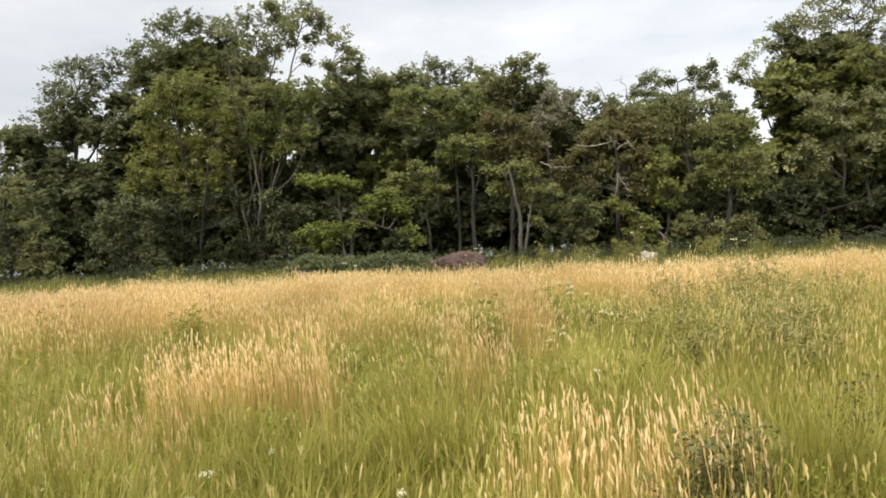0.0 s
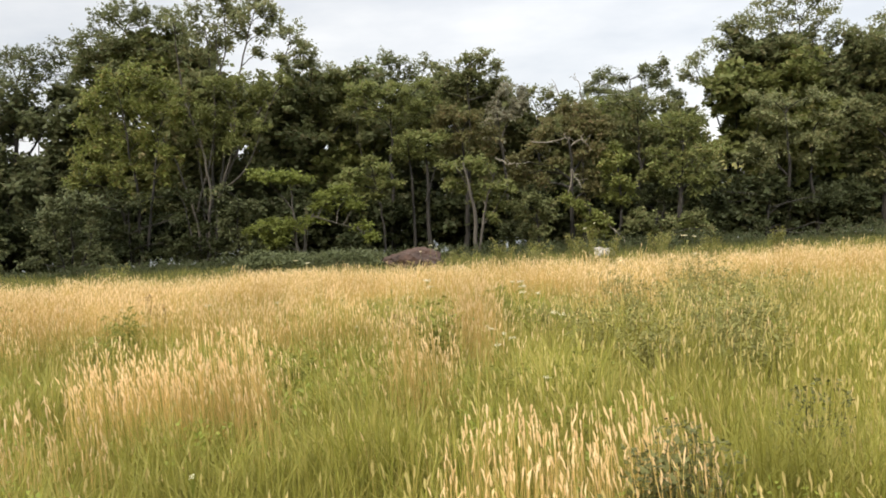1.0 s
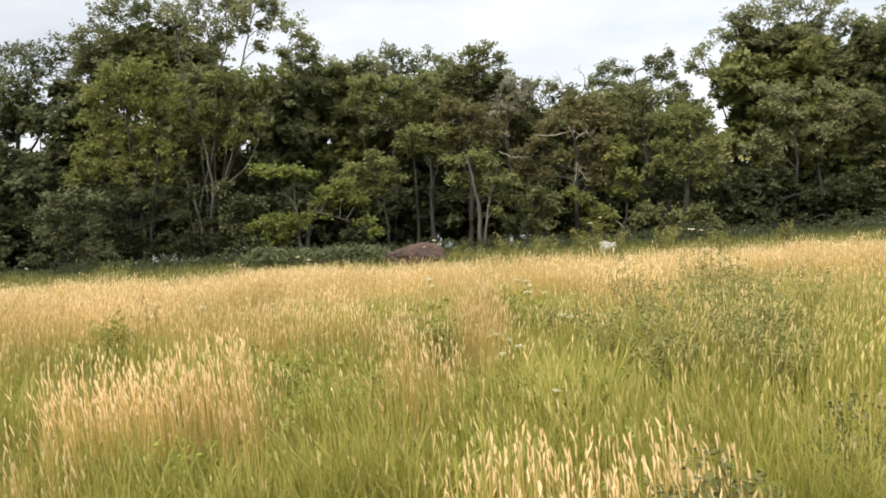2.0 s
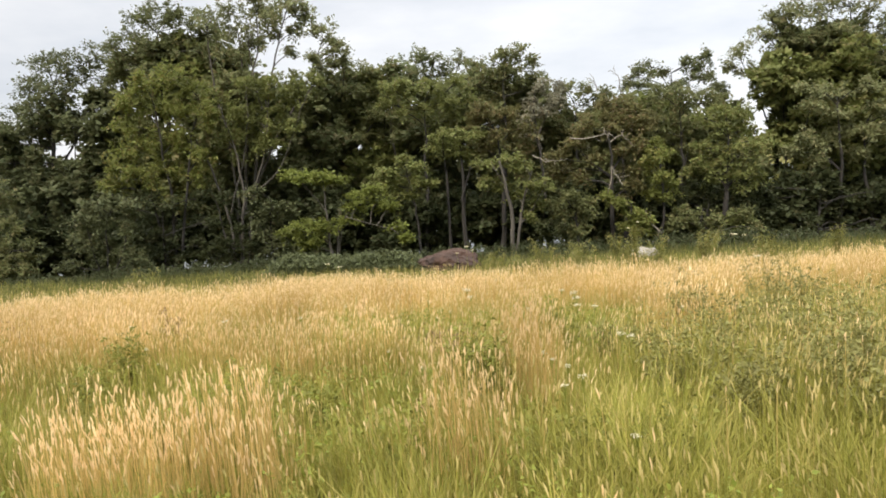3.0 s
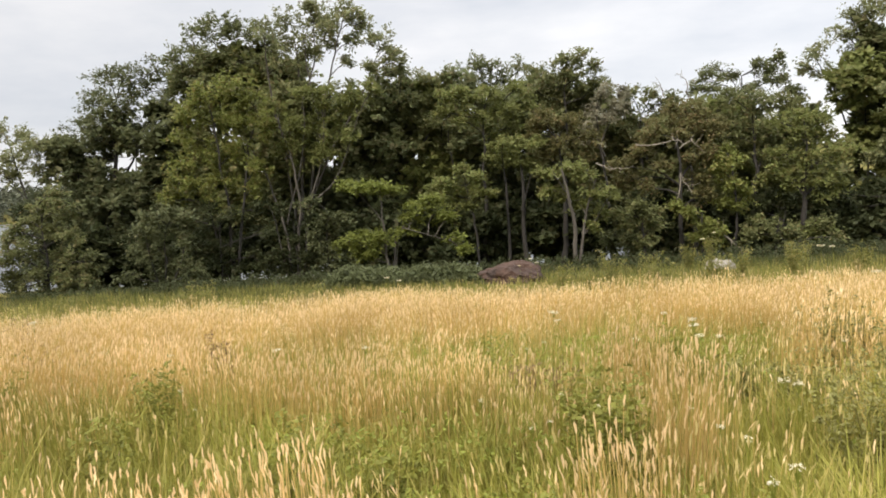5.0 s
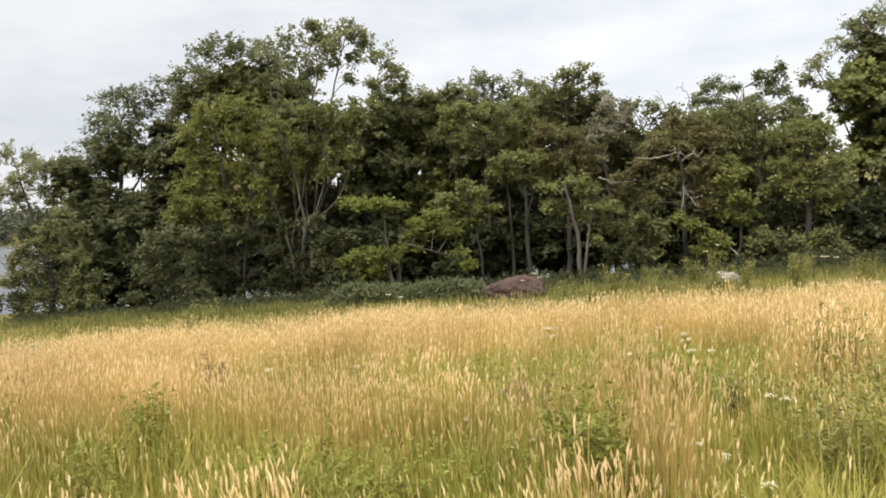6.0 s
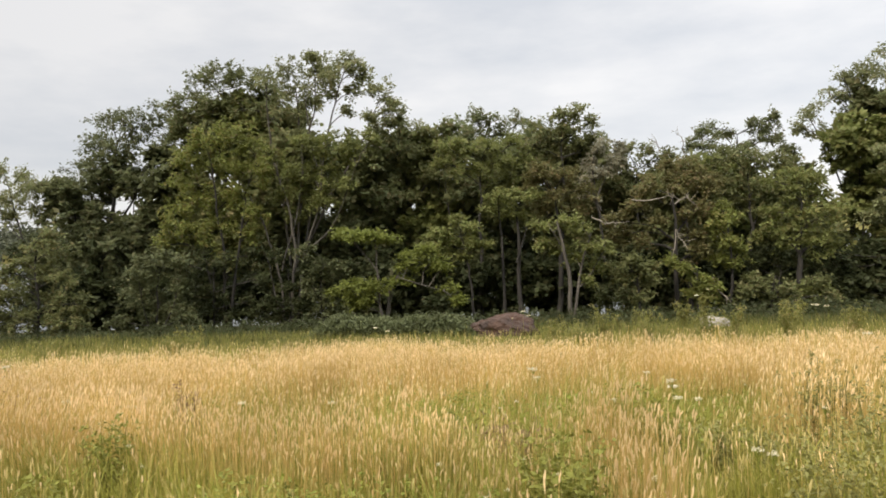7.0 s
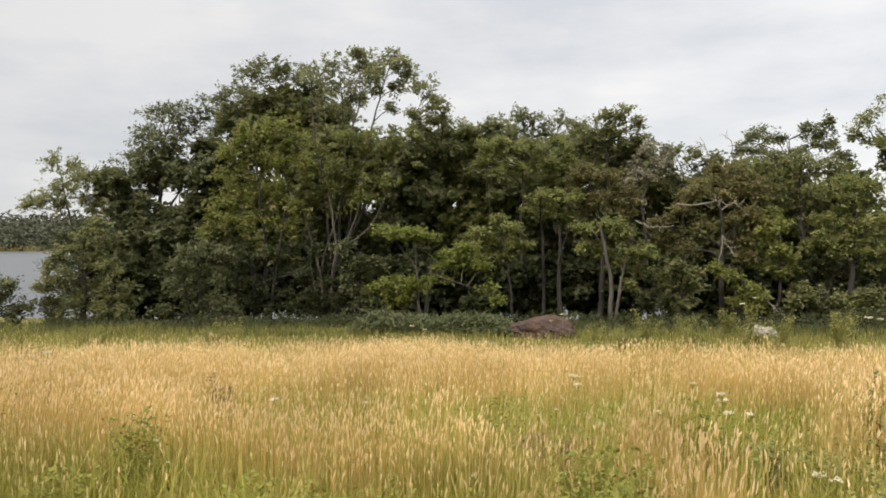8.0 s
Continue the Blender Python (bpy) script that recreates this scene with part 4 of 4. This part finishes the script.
def stalks(x, y, height, stem, head_w, head_l, ragged):
    """Ripe stalks: a thin stem, green below and straw above, and a ragged nodding spike of seed at the top."""
    n = len(x)
    p = np.stack([x, y, ground_z(x, y) - 0.02], 1)
    a = rng.uniform(0, 2 * math.pi, n)
    tilt = np.stack([np.cos(a), np.sin(a), 0 * a], 1) * (0.15 * rng.random(n) ** 1.6)[:, None] + np.stack([0.02 + 0.16 * (value_noise(x * 0.8, y * 0.8, 17) - 0.5), 0 * x, 0 * x], 1)
    b = rng.uniform(0, math.pi, n)
    up = np.array([0, 0, 1.0])
    h, s, l = height[:, None], stem[:, None] * 0.5, head_l[:, None]
    side = np.stack([np.cos(b), np.sin(b), 0 * b], 1)
    mid = p + up * h * 0.34 + tilt * h * 0.2
    neck = p + up * (h - l) + tilt * (h - l)
    rows = [p - side * s, p + side * s, mid + side * s, mid - side * s, neck + side * s * 0.7, neck - side * s * 0.7]
    quads, slots = [(0, 1, 2, 3), (3, 2, 4, 5)], [0, 1]
    planes, steps = (2, 4) if ragged else (1, 2)
    d0, nod = unit(up + tilt * 2.0), tilt * rng.uniform(0.2, 1.6, n)[:, None]
    for k in range(planes):
        across = side if k == 0 else np.stack([-np.sin(b), np.cos(b), 0 * b], 1)
        first = len(rows)
        for i in range(steps + 1):
            t = i / steps
            c = neck + d0 * l * t + nod * l * t * t
            w = head_w[:, None] * 0.5 * (0.25 + 1.9 * t * (1.25 - t) if i < steps else 0.15) * rng.uniform(0.55, 1.35, (n, 1))
            skew = across * head_w[:, None] * rng.uniform(-0.3, 0.3, (n, 1)) * (i > 0)
            rows += [c + skew - across * w, c + skew + across * w]
            if i:
                q = first + 2 * i
                quads.append((q - 2, q - 1, q + 1, q))
                slots.append(2)
    v = np.stack(rows, 1).reshape(-1, 3)
    k = np.arange(n)[:, None] * len(rows)
    return v, np.concatenate([k + np.array(q) for q in quads]), np.repeat(slots, n)


# strips: near depth, far depth, blades a square metre, stalks a square metre, thickness factor
STRIPS = [(2.5, 5.2, 2600, 1250, 0.9), (5.2, 8.5, 1600, 1200, 0.95), (8.5, 13, 600, 860, 1.15), (13, 20, 110, 420, 1.6)]
for near, far, many, ripe, thick in STRIPS:
    x, y = scatter(near, far, many)
    n = len(x)
    g = ripeness(x, y)
    hgt = rng.uniform(0.24, 0.56, n) * (0.75 + 0.5 * value_noise(x * 1.3, y * 1.3, 21)) * (0.55 + 0.85 * value_noise(x * 3.7, y * 3.7, 22)) + 0.05 * g
    v, f = (blades if near < 8 else tufts)(x, y, hgt, rng.uniform(0.004, 0.009, n) * thick, 0.75)
    tagged(new("meadow_grass", mesh_from("meadow_grass", v, f, [GRASS])), "uncut green meadow grass", "grass", kind="stuff")
    x, y = scatter(near, far, ripe)
    keep = rng.random(len(x)) < ripeness(x, y)
    x, y = x[keep], y[keep]
    n = len(x)
    tall = rng.uniform(0.48, 0.76, n) * (0.78 + 0.28 * ripeness(x, y)) * (0.84 + 0.32 * value_noise(x * 0.9 + 3, y * 0.9, 41)) * (0.80 + 0.36 * value_noise(x * 5.3, y * 5.3, 43)) * (1 - 0.16 * smooth(11, 16, y))
    v, f, slots = stalks(x, y, tall, rng.uniform(0.0028, 0.0045, n) * thick, rng.uniform(0.0052, 0.0092, n) * thick, rng.uniform(0.028, 0.060, n), near < 8)
    tagged(new("ripe_grass", mesh_from("ripe_grass", v, f, [GRASS, STRAW, HEADS], slots)), "ripe straw-coloured grass with seed heads", "grass", kind="stuff")
    # younger stalks, still greenish, where the ripe grass is thin
    x, y = scatter(near, far, ripe * (0.26 if near < 8 else 0.17))
    keep = rng.random(len(x)) < 0.8 * (1 - ripeness(x, y)) * (1 - 0.8 * greenness(x, y)) * (0.15 + 1.1 * value_noise(x * 1.5, y * 1.5, 81))
    x, y = x[keep], y[keep]
    n = len(x)
    v, f, slots = stalks(x, y, rng.uniform(0.36, 0.66, n), rng.uniform(0.0028, 0.004, n) * thick, rng.uniform(0.006, 0.010, n) * thick, rng.uniform(0.03, 0.065, n), near < 8)
    tagged(new("young_grass", mesh_from("young_grass", v, f, [GRASS, GRASS, YOUNG], slots)), "greenish grass stalks with young seed heads", "grass", kind="stuff")
# the rest of the meadow, beside and behind the path
x, y = rng.normal(1.4, 7.5, 110000), rng.uniform(-6, 17, 110000)
keep = (np.abs(x - 1.4) > 0.3 + 0.74 * np.maximum(y - 1.5, 0.3)) | (y < 2.4)
x, y = x[keep], y[keep]
n = len(x)
v, f = tufts(x, y, rng.uniform(0.22, 0.5, n), rng.uniform(0.015, 0.035, n), 0.5)
tagged(new("meadow_grass", mesh_from("meadow_grass", v, f, [GRASS])), "uncut green meadow grass", "grass", kind="stuff")
far_off = rng.random(n) < 0.35 * (0.25 + ripeness(x, y))
x, y = x[far_off], y[far_off]
n = len(x)
v, f, slots = stalks(x, y, rng.uniform(0.5, 0.75, n), rng.uniform(0.008, 0.012, n), rng.uniform(0.020, 0.032, n), rng.uniform(0.06, 0.11, n), False)
tagged(new("ripe_grass", mesh_from("ripe_grass", v, f, [GRASS, STRAW, HEADS], slots)), "ripe straw-coloured grass with seed heads", "grass", kind="stuff")
# low broad-leaved herbs among the grass
x, y = scatter(2.4, 11.5, 230)
keep = rng.random(len(x)) < smooth(0.45, 0.75, value_noise(x * 1.7, y * 1.7, 91)) * (1 - 0.7 * ripeness(x, y))
x, y = x[keep], y[keep]
c = np.stack([x, y, ground_z(x, y) + rng.uniform(0.12, 0.42, len(x))], 1)
v = sprays(c, unit(rng.normal(0, 1, (len(c), 3)) + np.array([0, 0, 0.6])), 0.024, 7, 0.08)
tagged(new("meadow_herbs", mesh_from("meadow_herbs", v, np.arange(len(v)).reshape(-1, 4), [HERB])), "low leafy green herbs among the grass", "herbs", kind="stuff")
x, y = scatter(15.5, 31, 80)
keep = (rng.random(len(x)) > 0.55 * value_noise(x * 0.6, y * 0.6, 71) + 0.8 * ripeness(x, y)) & (np.hypot((x - 8.7) / 0.9, (y - 28.8) / 2.2) > 1) & (np.hypot((x - 1.2) / 1.4, (y - 28.0) / 1.6) > 1)
x, y = x[keep], y[keep]
tall = rng.uniform(0.14, 0.42, len(x)) * (0.6 + 0.8 * value_noise(x * 0.8, y * 0.9, 52))
v, f = blades(x, y, tall, rng.uniform(0.012, 0.024, len(x)), 0.5)
tagged(new("fringe_grass", mesh_from("fringe_grass", v, f, [FRINGE])), "yellow-green grass along the meadow's edge", "grass", kind="stuff")
x, y = scatter(27, 37, 40)
keep = (np.hypot((x - 8.7) / 0.9, (y - 28.8) / 2.2) > 1) & (np.hypot((x - 1.2) / 1.4, (y - 28.0) / 1.6) > 1)
x, y = x[keep], y[keep]
tall = rng.uniform(0.12, 0.36, len(x)) * (0.6 + 0.9 * value_noise(x * 0.5, y * 0.7, 51))
v, f = blades(x, y, tall, rng.uniform(0.018, 0.036, len(x)), 0.5)
tagged(new("verge_grass", mesh_from("verge_grass", v, f, [RANK_SHADED])), "rank green grass along the trees, darkened for shade", "grass", kind="stuff")
# undergrowth along the foot of the trees, with shade put into its dark leaf colour
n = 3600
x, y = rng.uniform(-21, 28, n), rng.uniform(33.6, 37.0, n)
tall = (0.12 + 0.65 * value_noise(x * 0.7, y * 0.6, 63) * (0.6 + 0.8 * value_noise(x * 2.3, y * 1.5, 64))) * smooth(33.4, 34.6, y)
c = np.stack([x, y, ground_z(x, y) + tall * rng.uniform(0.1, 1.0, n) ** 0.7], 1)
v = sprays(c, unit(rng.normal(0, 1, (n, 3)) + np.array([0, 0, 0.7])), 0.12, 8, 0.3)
tagged(new("undergrowth", mesh_from("undergrowth", v, np.arange(len(v)).reshape(-1, 4), [LEAF["shade"]])), "leafy undergrowth along the foot of the trees, darkened for shade", "undergrowth", kind="stuff")
# a dense low bank of grey-green herbs beside the mound
BANK = leaf_material("bank_leaf", (0.066, 0.080, 0.030), (0.118, 0.132, 0.058), 1.2, 0.3, 0.6, gloss=0.2)
n = 3000
x, y = rng.uniform(-5.6, 0.4, n), rng.uniform(28.2, 30.4, n)
dome = (0.52 + 0.42 * value_noise(x * 0.8, y, 61)) * np.sqrt(np.clip(1.05 - ((y - 29.3) / 1.2) ** 2, 0.1, 1)) * smooth(-5.8, -4.6, x) * (1 - smooth(-0.2, 0.6, x))
c = np.stack([x, y, ground_z(x, y) + dome * rng.uniform(0.15, 1.0, n) ** 0.6], 1)
v = sprays(c, unit(rng.normal(0, 1, (n, 3)) + np.array([0, 0, 0.9])), 0.10, 8, 0.24)
tagged(new("herb_bank", mesh_from("herb_bank", v, np.arange(len(v)).reshape(-1, 4), [BANK])), "dense low bank of grey-green herbs", "herbs", kind="stuff")


# ---- weeds and white flowers in the meadow ----
def weed(x, y, height, width, material, label, stems=9, leaf=0.05):
    """A bushy weed: upright stems from one root, and narrow leaves along them."""
    thing = tagged(new("weed_plant"), label, "weed", "weeds in the meadow")
    thing.location = (x, y, float(ground_z(x, y)))
    paths, spots, ways = [], [], []
    for _ in range(stems):
        a, out = rng.uniform(0, 2 * math.pi), width * 0.5 * rng.uniform(0.2, 1.0)
        tip = np.array([math.cos(a) * out, math.sin(a) * out, height * rng.uniform(0.7, 1.0)])
        p, r = limb((0.02 * math.cos(a), 0.02 * math.sin(a), -0.03), tip, 0.004, 0.0015, 0.05, 0.1, 6)
        paths.append((p, r))
        for t in np.linspace(0.2, 1.0, 13):
            spots.append(p[0] + (p[-1] - p[0]) * t + rng.normal(0, 0.03, 3))
            w = rng.normal(0, 1, 3)
            ways.append([w[0], w[1], 0.6 + 0.4 * abs(w[2])])
    v, f = tubes(paths, 4)
    part("stem", mesh_from("stem", v, f, [material]), thing)
    v = sprays(np.array(spots), unit(np.array(ways)), leaf, 7, leaf * 2.6)
    part("foliage", mesh_from("foliage", v, np.arange(len(v)).reshape(-1, 4), [material]), thing)


weed(2.30, 3.70, 0.66, 0.40, WEED_DARK, "bushy dark green weed among ripe grass", 20, 0.026)
weed(2.46, 3.95, 0.56, 0.32, WEED_DARK, "bushy dark green weed among ripe grass", 14, 0.024)
weed(3.25, 4.6, 0.52, 0.32, WEED_DARK, "bushy dark green weed among ripe grass", 9, 0.024)
# a thicket of grey-green weeds on the higher side of the meadow
for wx, wy, wh, ww in ((3.48, 8.72, 0.95, 0.55), (3.65, 8.89, 0.85, 0.5), (4.50, 9.36, 1.1, 0.7), (4.71, 9.19, 0.95, 0.6), (2.84, 6.94, 0.62, 0.6), (3.10, 6.38, 0.6, 0.6), (3.40, 6.56, 0.66, 0.7), (3.69, 6.72, 0.7, 0.7),
                       (3.91, 6.64, 0.68, 0.6), (3.65, 5.96, 0.6, 0.6), (3.40, 7.74, 0.8, 0.6), (3.78, 7.49, 0.75, 0.7), (4.21, 7.83, 0.78, 0.8), (4.46, 7.40, 0.7, 0.8), (3.18, 7.23, 0.66, 0.6), (4.12, 7.15, 0.66, 0.7),
                       (4.80, 8.25, 0.75, 0.8), (3.01, 8.00, 0.62, 0.6), (4.04, 8.42, 0.8, 0.7), (5.22, 8.77, 0.8, 0.9), (2.76, 8.34, 0.55, 0.5)):
    weed(wx, wy, 0.88 * wh, ww, WEED, "grey-green bushy weed among ripe grass", 17, 0.025)
for wx, wy, wh, ww in ((0.15, 6.77, 0.55, 0.45), (0.31, 6.85, 0.5, 0.4), (-0.00, 6.85, 0.45, 0.4), (1.64, 6.68, 0.75, 0.42), (1.70, 6.56, 0.65, 0.35), (1.57, 6.85, 0.7, 0.4), (-0.77, 6.81, 0.62, 0.35), (-1.02, 7.79, 0.72, 0.42),
                       (-0.90, 7.66, 0.6, 0.35), (-2.42, 8.21, 0.7, 0.45), (1.23, 5.88, 0.5, 0.4), (0.64, 6.64, 0.45, 0.35), (1.82, 7.19, 0.6, 0.4), (2.25, 8.77, 0.6, 0.5), (2.46, 8.85, 0.6, 0.5), (0.21, 9.02, 0.5, 0.5),
                       (1.62, 7.49, 0.55, 0.45), (1.03, 8.51, 0.55, 0.45), (2.04, 5.54, 0.5, 0.4), (2.42, 5.45, 0.5, 0.4), (0.71, 13.17, 0.7, 0.5), (2.33, 9.44, 0.6, 0.5)):
    weed(wx, wy, wh, ww, WEED_GREEN, "leafy green weed among ripe grass", 9, 0.028)


BROWN = leaf_material("dry_weed", (0.16, 0.10, 0.055), (0.28, 0.19, 0.11), 1.5, 0.2, 0.8, gloss=0.2)
for wx, wy, wh, ww in ((1.42, 8.72, 0.46, 0.45), (1.55, 8.81, 0.42, 0.4), (1.31, 8.89, 0.44, 0.4), (-1.53, 9.95, 0.62, 0.10), (-1.45, 10.04, 0.55, 0.10), (-3.23, 9.95, 0.66, 0.5), (-3.62, 10.29, 0.62, 0.6), (-2.94, 9.87, 0.6, 0.5),
                       (-5.54, 12.98, 0.72, 0.6), (-5.17, 12.61, 0.7, 0.6), (-4.43, 11.69, 0.66, 0.5)):
    weed(wx, wy, wh, ww, BROWN, "dry brown weed gone to seed", 8, 0.022)
for wx, wy, wh, ww in ((4.6, 20.4, 0.8, 0.8), (6.0, 21.0, 0.9, 0.8), (3.2, 20.2, 0.75, 0.8), (8.2, 22.0, 1.0, 0.9), (10.0, 22.5, 0.9, 1.0), (12.2, 23.0, 1.0, 1.0), (2.6, 21.0, 0.8, 0.8), (7.0, 22.6, 0.9, 0.9), (8.0, 28.6, 1.3, 0.6),
                       (7.3, 28.8, 1.0, 0.7), (-6.0, 19.2, 0.7, 0.9), (-9.0, 19.6, 0.8, 1.0), (-11.5, 20.2, 0.8, 1.1), (-3.6, 20.4, 0.7, 0.9), (-13.8, 21.0, 0.8, 1.1), (4.3, 25.5, 0.9, 1.0), (5.6, 26.2, 0.9, 1.0), (-7.5, 23.5, 0.8, 1.2), (9.8, 26.5, 1.0, 1.1)):
    weed(wx, wy, wh, ww, FRINGE, "tall yellow-green weed at the meadow's edge", 12, 0.05)


def umbel(x, y, height, size):
    """A white umbel on a green stem: a flat head of small florets on spokes."""
    thing = tagged(new("wild_flower"), "white flat-topped wild flower on a thin stem", "flower", "white flowers in the meadow")
    thing.location = (x, y, float(ground_z(x, y)))
    top = np.array([rng.uniform(-0.05, 0.05), rng.uniform(-0.05, 0.05), height])
    paths = [limb((0, 0, -0.02), top - np.array([0, 0, 0.04]), 0.003, 0.002, 0, 0.06, 6)]
    n = 26
    r, a = 1.25 * size * np.sqrt(rng.random(n)), rng.uniform(0, 2 * math.pi, n)
    c = top + np.stack([r * np.cos(a), r * np.sin(a), 0.02 - 0.12 * r * r / size + rng.normal(0, 0.004, n)], 1)
    for q in c[::3]:
        paths.append(limb(paths[0][0][-1], q, 0.0015, 0.001, 0, 0.05, 3))
    v, f = tubes(paths, 4)
    part("stem", mesh_from("stem", v, f, [HERB]), thing)
    v = sprays(c, unit(rng.normal(0, 1, (n, 3)) * np.array([1, 1, 0.2])), size * 0.30, 6, size * 0.22)
    part("flower_head", mesh_from("flower_head", v, np.arange(len(v)).reshape(-1, 4), [PETAL]), thing)


for fx, fy, fh, fs in ((0.66, 3.64, 0.57, 0.035), (0.68, 3.44, 0.57, 0.03), (1.27, 3.40, 0.57, 0.03), (0.78, 3.79, 0.57, 0.02), (2.68, 9.27, 0.62, 0.07), (2.57, 8.85, 0.58, 0.06), (2.63, 9.08, 0.68, 0.07), (2.75, 9.04, 0.55, 0.05),
                       (1.63, 10.53, 0.66, 0.09), (1.70, 10.43, 0.58, 0.06), (2.10, 6.25, 0.55, 0.035), (2.05, 6.32, 0.57, 0.03), (2.17, 5.18, 0.5, 0.035), (6.42, 14.29, 0.72, 0.12), (2.11, 5.69, 0.6, 0.04), (2.00, 5.64, 0.58, 0.035),
                       (1.58, 6.87, 0.55, 0.04), (-1.49, 8.96, 0.6, 0.06), (0.14, 8.83, 0.6, 0.05), (-0.65, 8.97, 0.6, 0.06), (-5.16, 12.74, 0.7, 0.09), (-5.36, 12.94, 0.66, 0.08), (-4.87, 12.65, 0.64, 0.07), (2.71, 7.32, 0.5, 0.05),
                       (2.63, 7.36, 0.52, 0.05), (2.71, 10.71, 0.6, 0.06), (-2.19, 9.27, 0.6, 0.06), (-4.58, 11.87, 0.62, 0.06), (2.01, 6.87, 0.5, 0.04), (2.13, 9.04, 0.55, 0.05), (-1.50, 19.80, 0.8, 0.12), (-1.30, 19.90, 0.7, 0.10),
                       (1.90, 26.40, 0.9, 0.14), (2.10, 26.50, 0.75, 0.12), (1.60, 26.30, 0.7, 0.10), (8.00, 28.00, 1.4, 0.12), (7.60, 28.10, 1.2, 0.12), (10.90, 27.00, 0.8, 0.2), (11.30, 27.10, 0.75, 0.16)):
    umbel(fx, fy, fh * 0.94, fs * 0.45)
for _ in range(26):
    fy = rng.uniform(6, 16)
    umbel(1.4 + rng.uniform(-0.55, 0.55) * (fy - 2), fy, rng.uniform(0.44, 0.58), rng.uniform(0.008, 0.016))


# ---- mound and stone ----
def build_lump(name, label, category, x, y, w, d, h, material, seed, rough):
    me = bpy.data.meshes.new(name)
    bm = bmesh.new()
    bmesh.ops.create_icosphere(bm, subdivisions=5, radius=1)
    for v in bm.verts:
        p = v.co.copy()
        k = 1 + rough * noise.fractal(p * 1.6 + Vector((seed, 0, 0)), 0.8, 2.1, 5)
        v.co = Vector((p.x * w / 2 * k, p.y * d / 2 * k, max(p.z, -0.25) * h * k))
    bm.to_mesh(me)
    bm.free()
    me.materials.append(material)
    ob = tagged(new(name, me), label, category)
    ob.location = (x, y, float(ground_z(x, y)))
    return ob


build_lump("earth_mound", "mound of bare brown dug earth in the grass", "mound", 1.25, 28.9, 2.6, 2.0, 0.66, DIRT, 3.0, 0.22)
build_lump("rock", "pale grey rock half hidden in the grass", "rock", 8.8, 30.5, 1.15, 0.7, 0.36, STONE, 9.0, 0.25)


# ---- far shore ----
# distance haze is put into this greyer leaf colour
HAZED_LEAF = leaf_material("far_leaf_hazed", (0.062, 0.070, 0.046), (0.100, 0.108, 0.070), 0.02, 0.2, 0.8)


def build_far_woods():
    n = 9000
    y = rng.uniform(703, 1000, n)
    x = rng.uniform(-1.0, 0.3, n) * y
    crown = 13 + 19 * value_noise(x * 0.05, y * 0.02, 31) + 4 * value_noise(x * 0.2, y * 0.08, 32)
    c = np.stack([x, y, ground_z(x, y) + crown * rng.uniform(0.1, 1.0, n)], 1)
    v = sprays(c, unit(rng.normal(0, 1, (n, 3))), 5.5, 5, 6.0)
    tagged(new("far_woods", mesh_from("far_woods", v, np.arange(len(v)).reshape(-1, 4), [HAZED_LEAF])), "dark wooded far shore across the lake", "woods", kind="stuff")


build_far_woods()
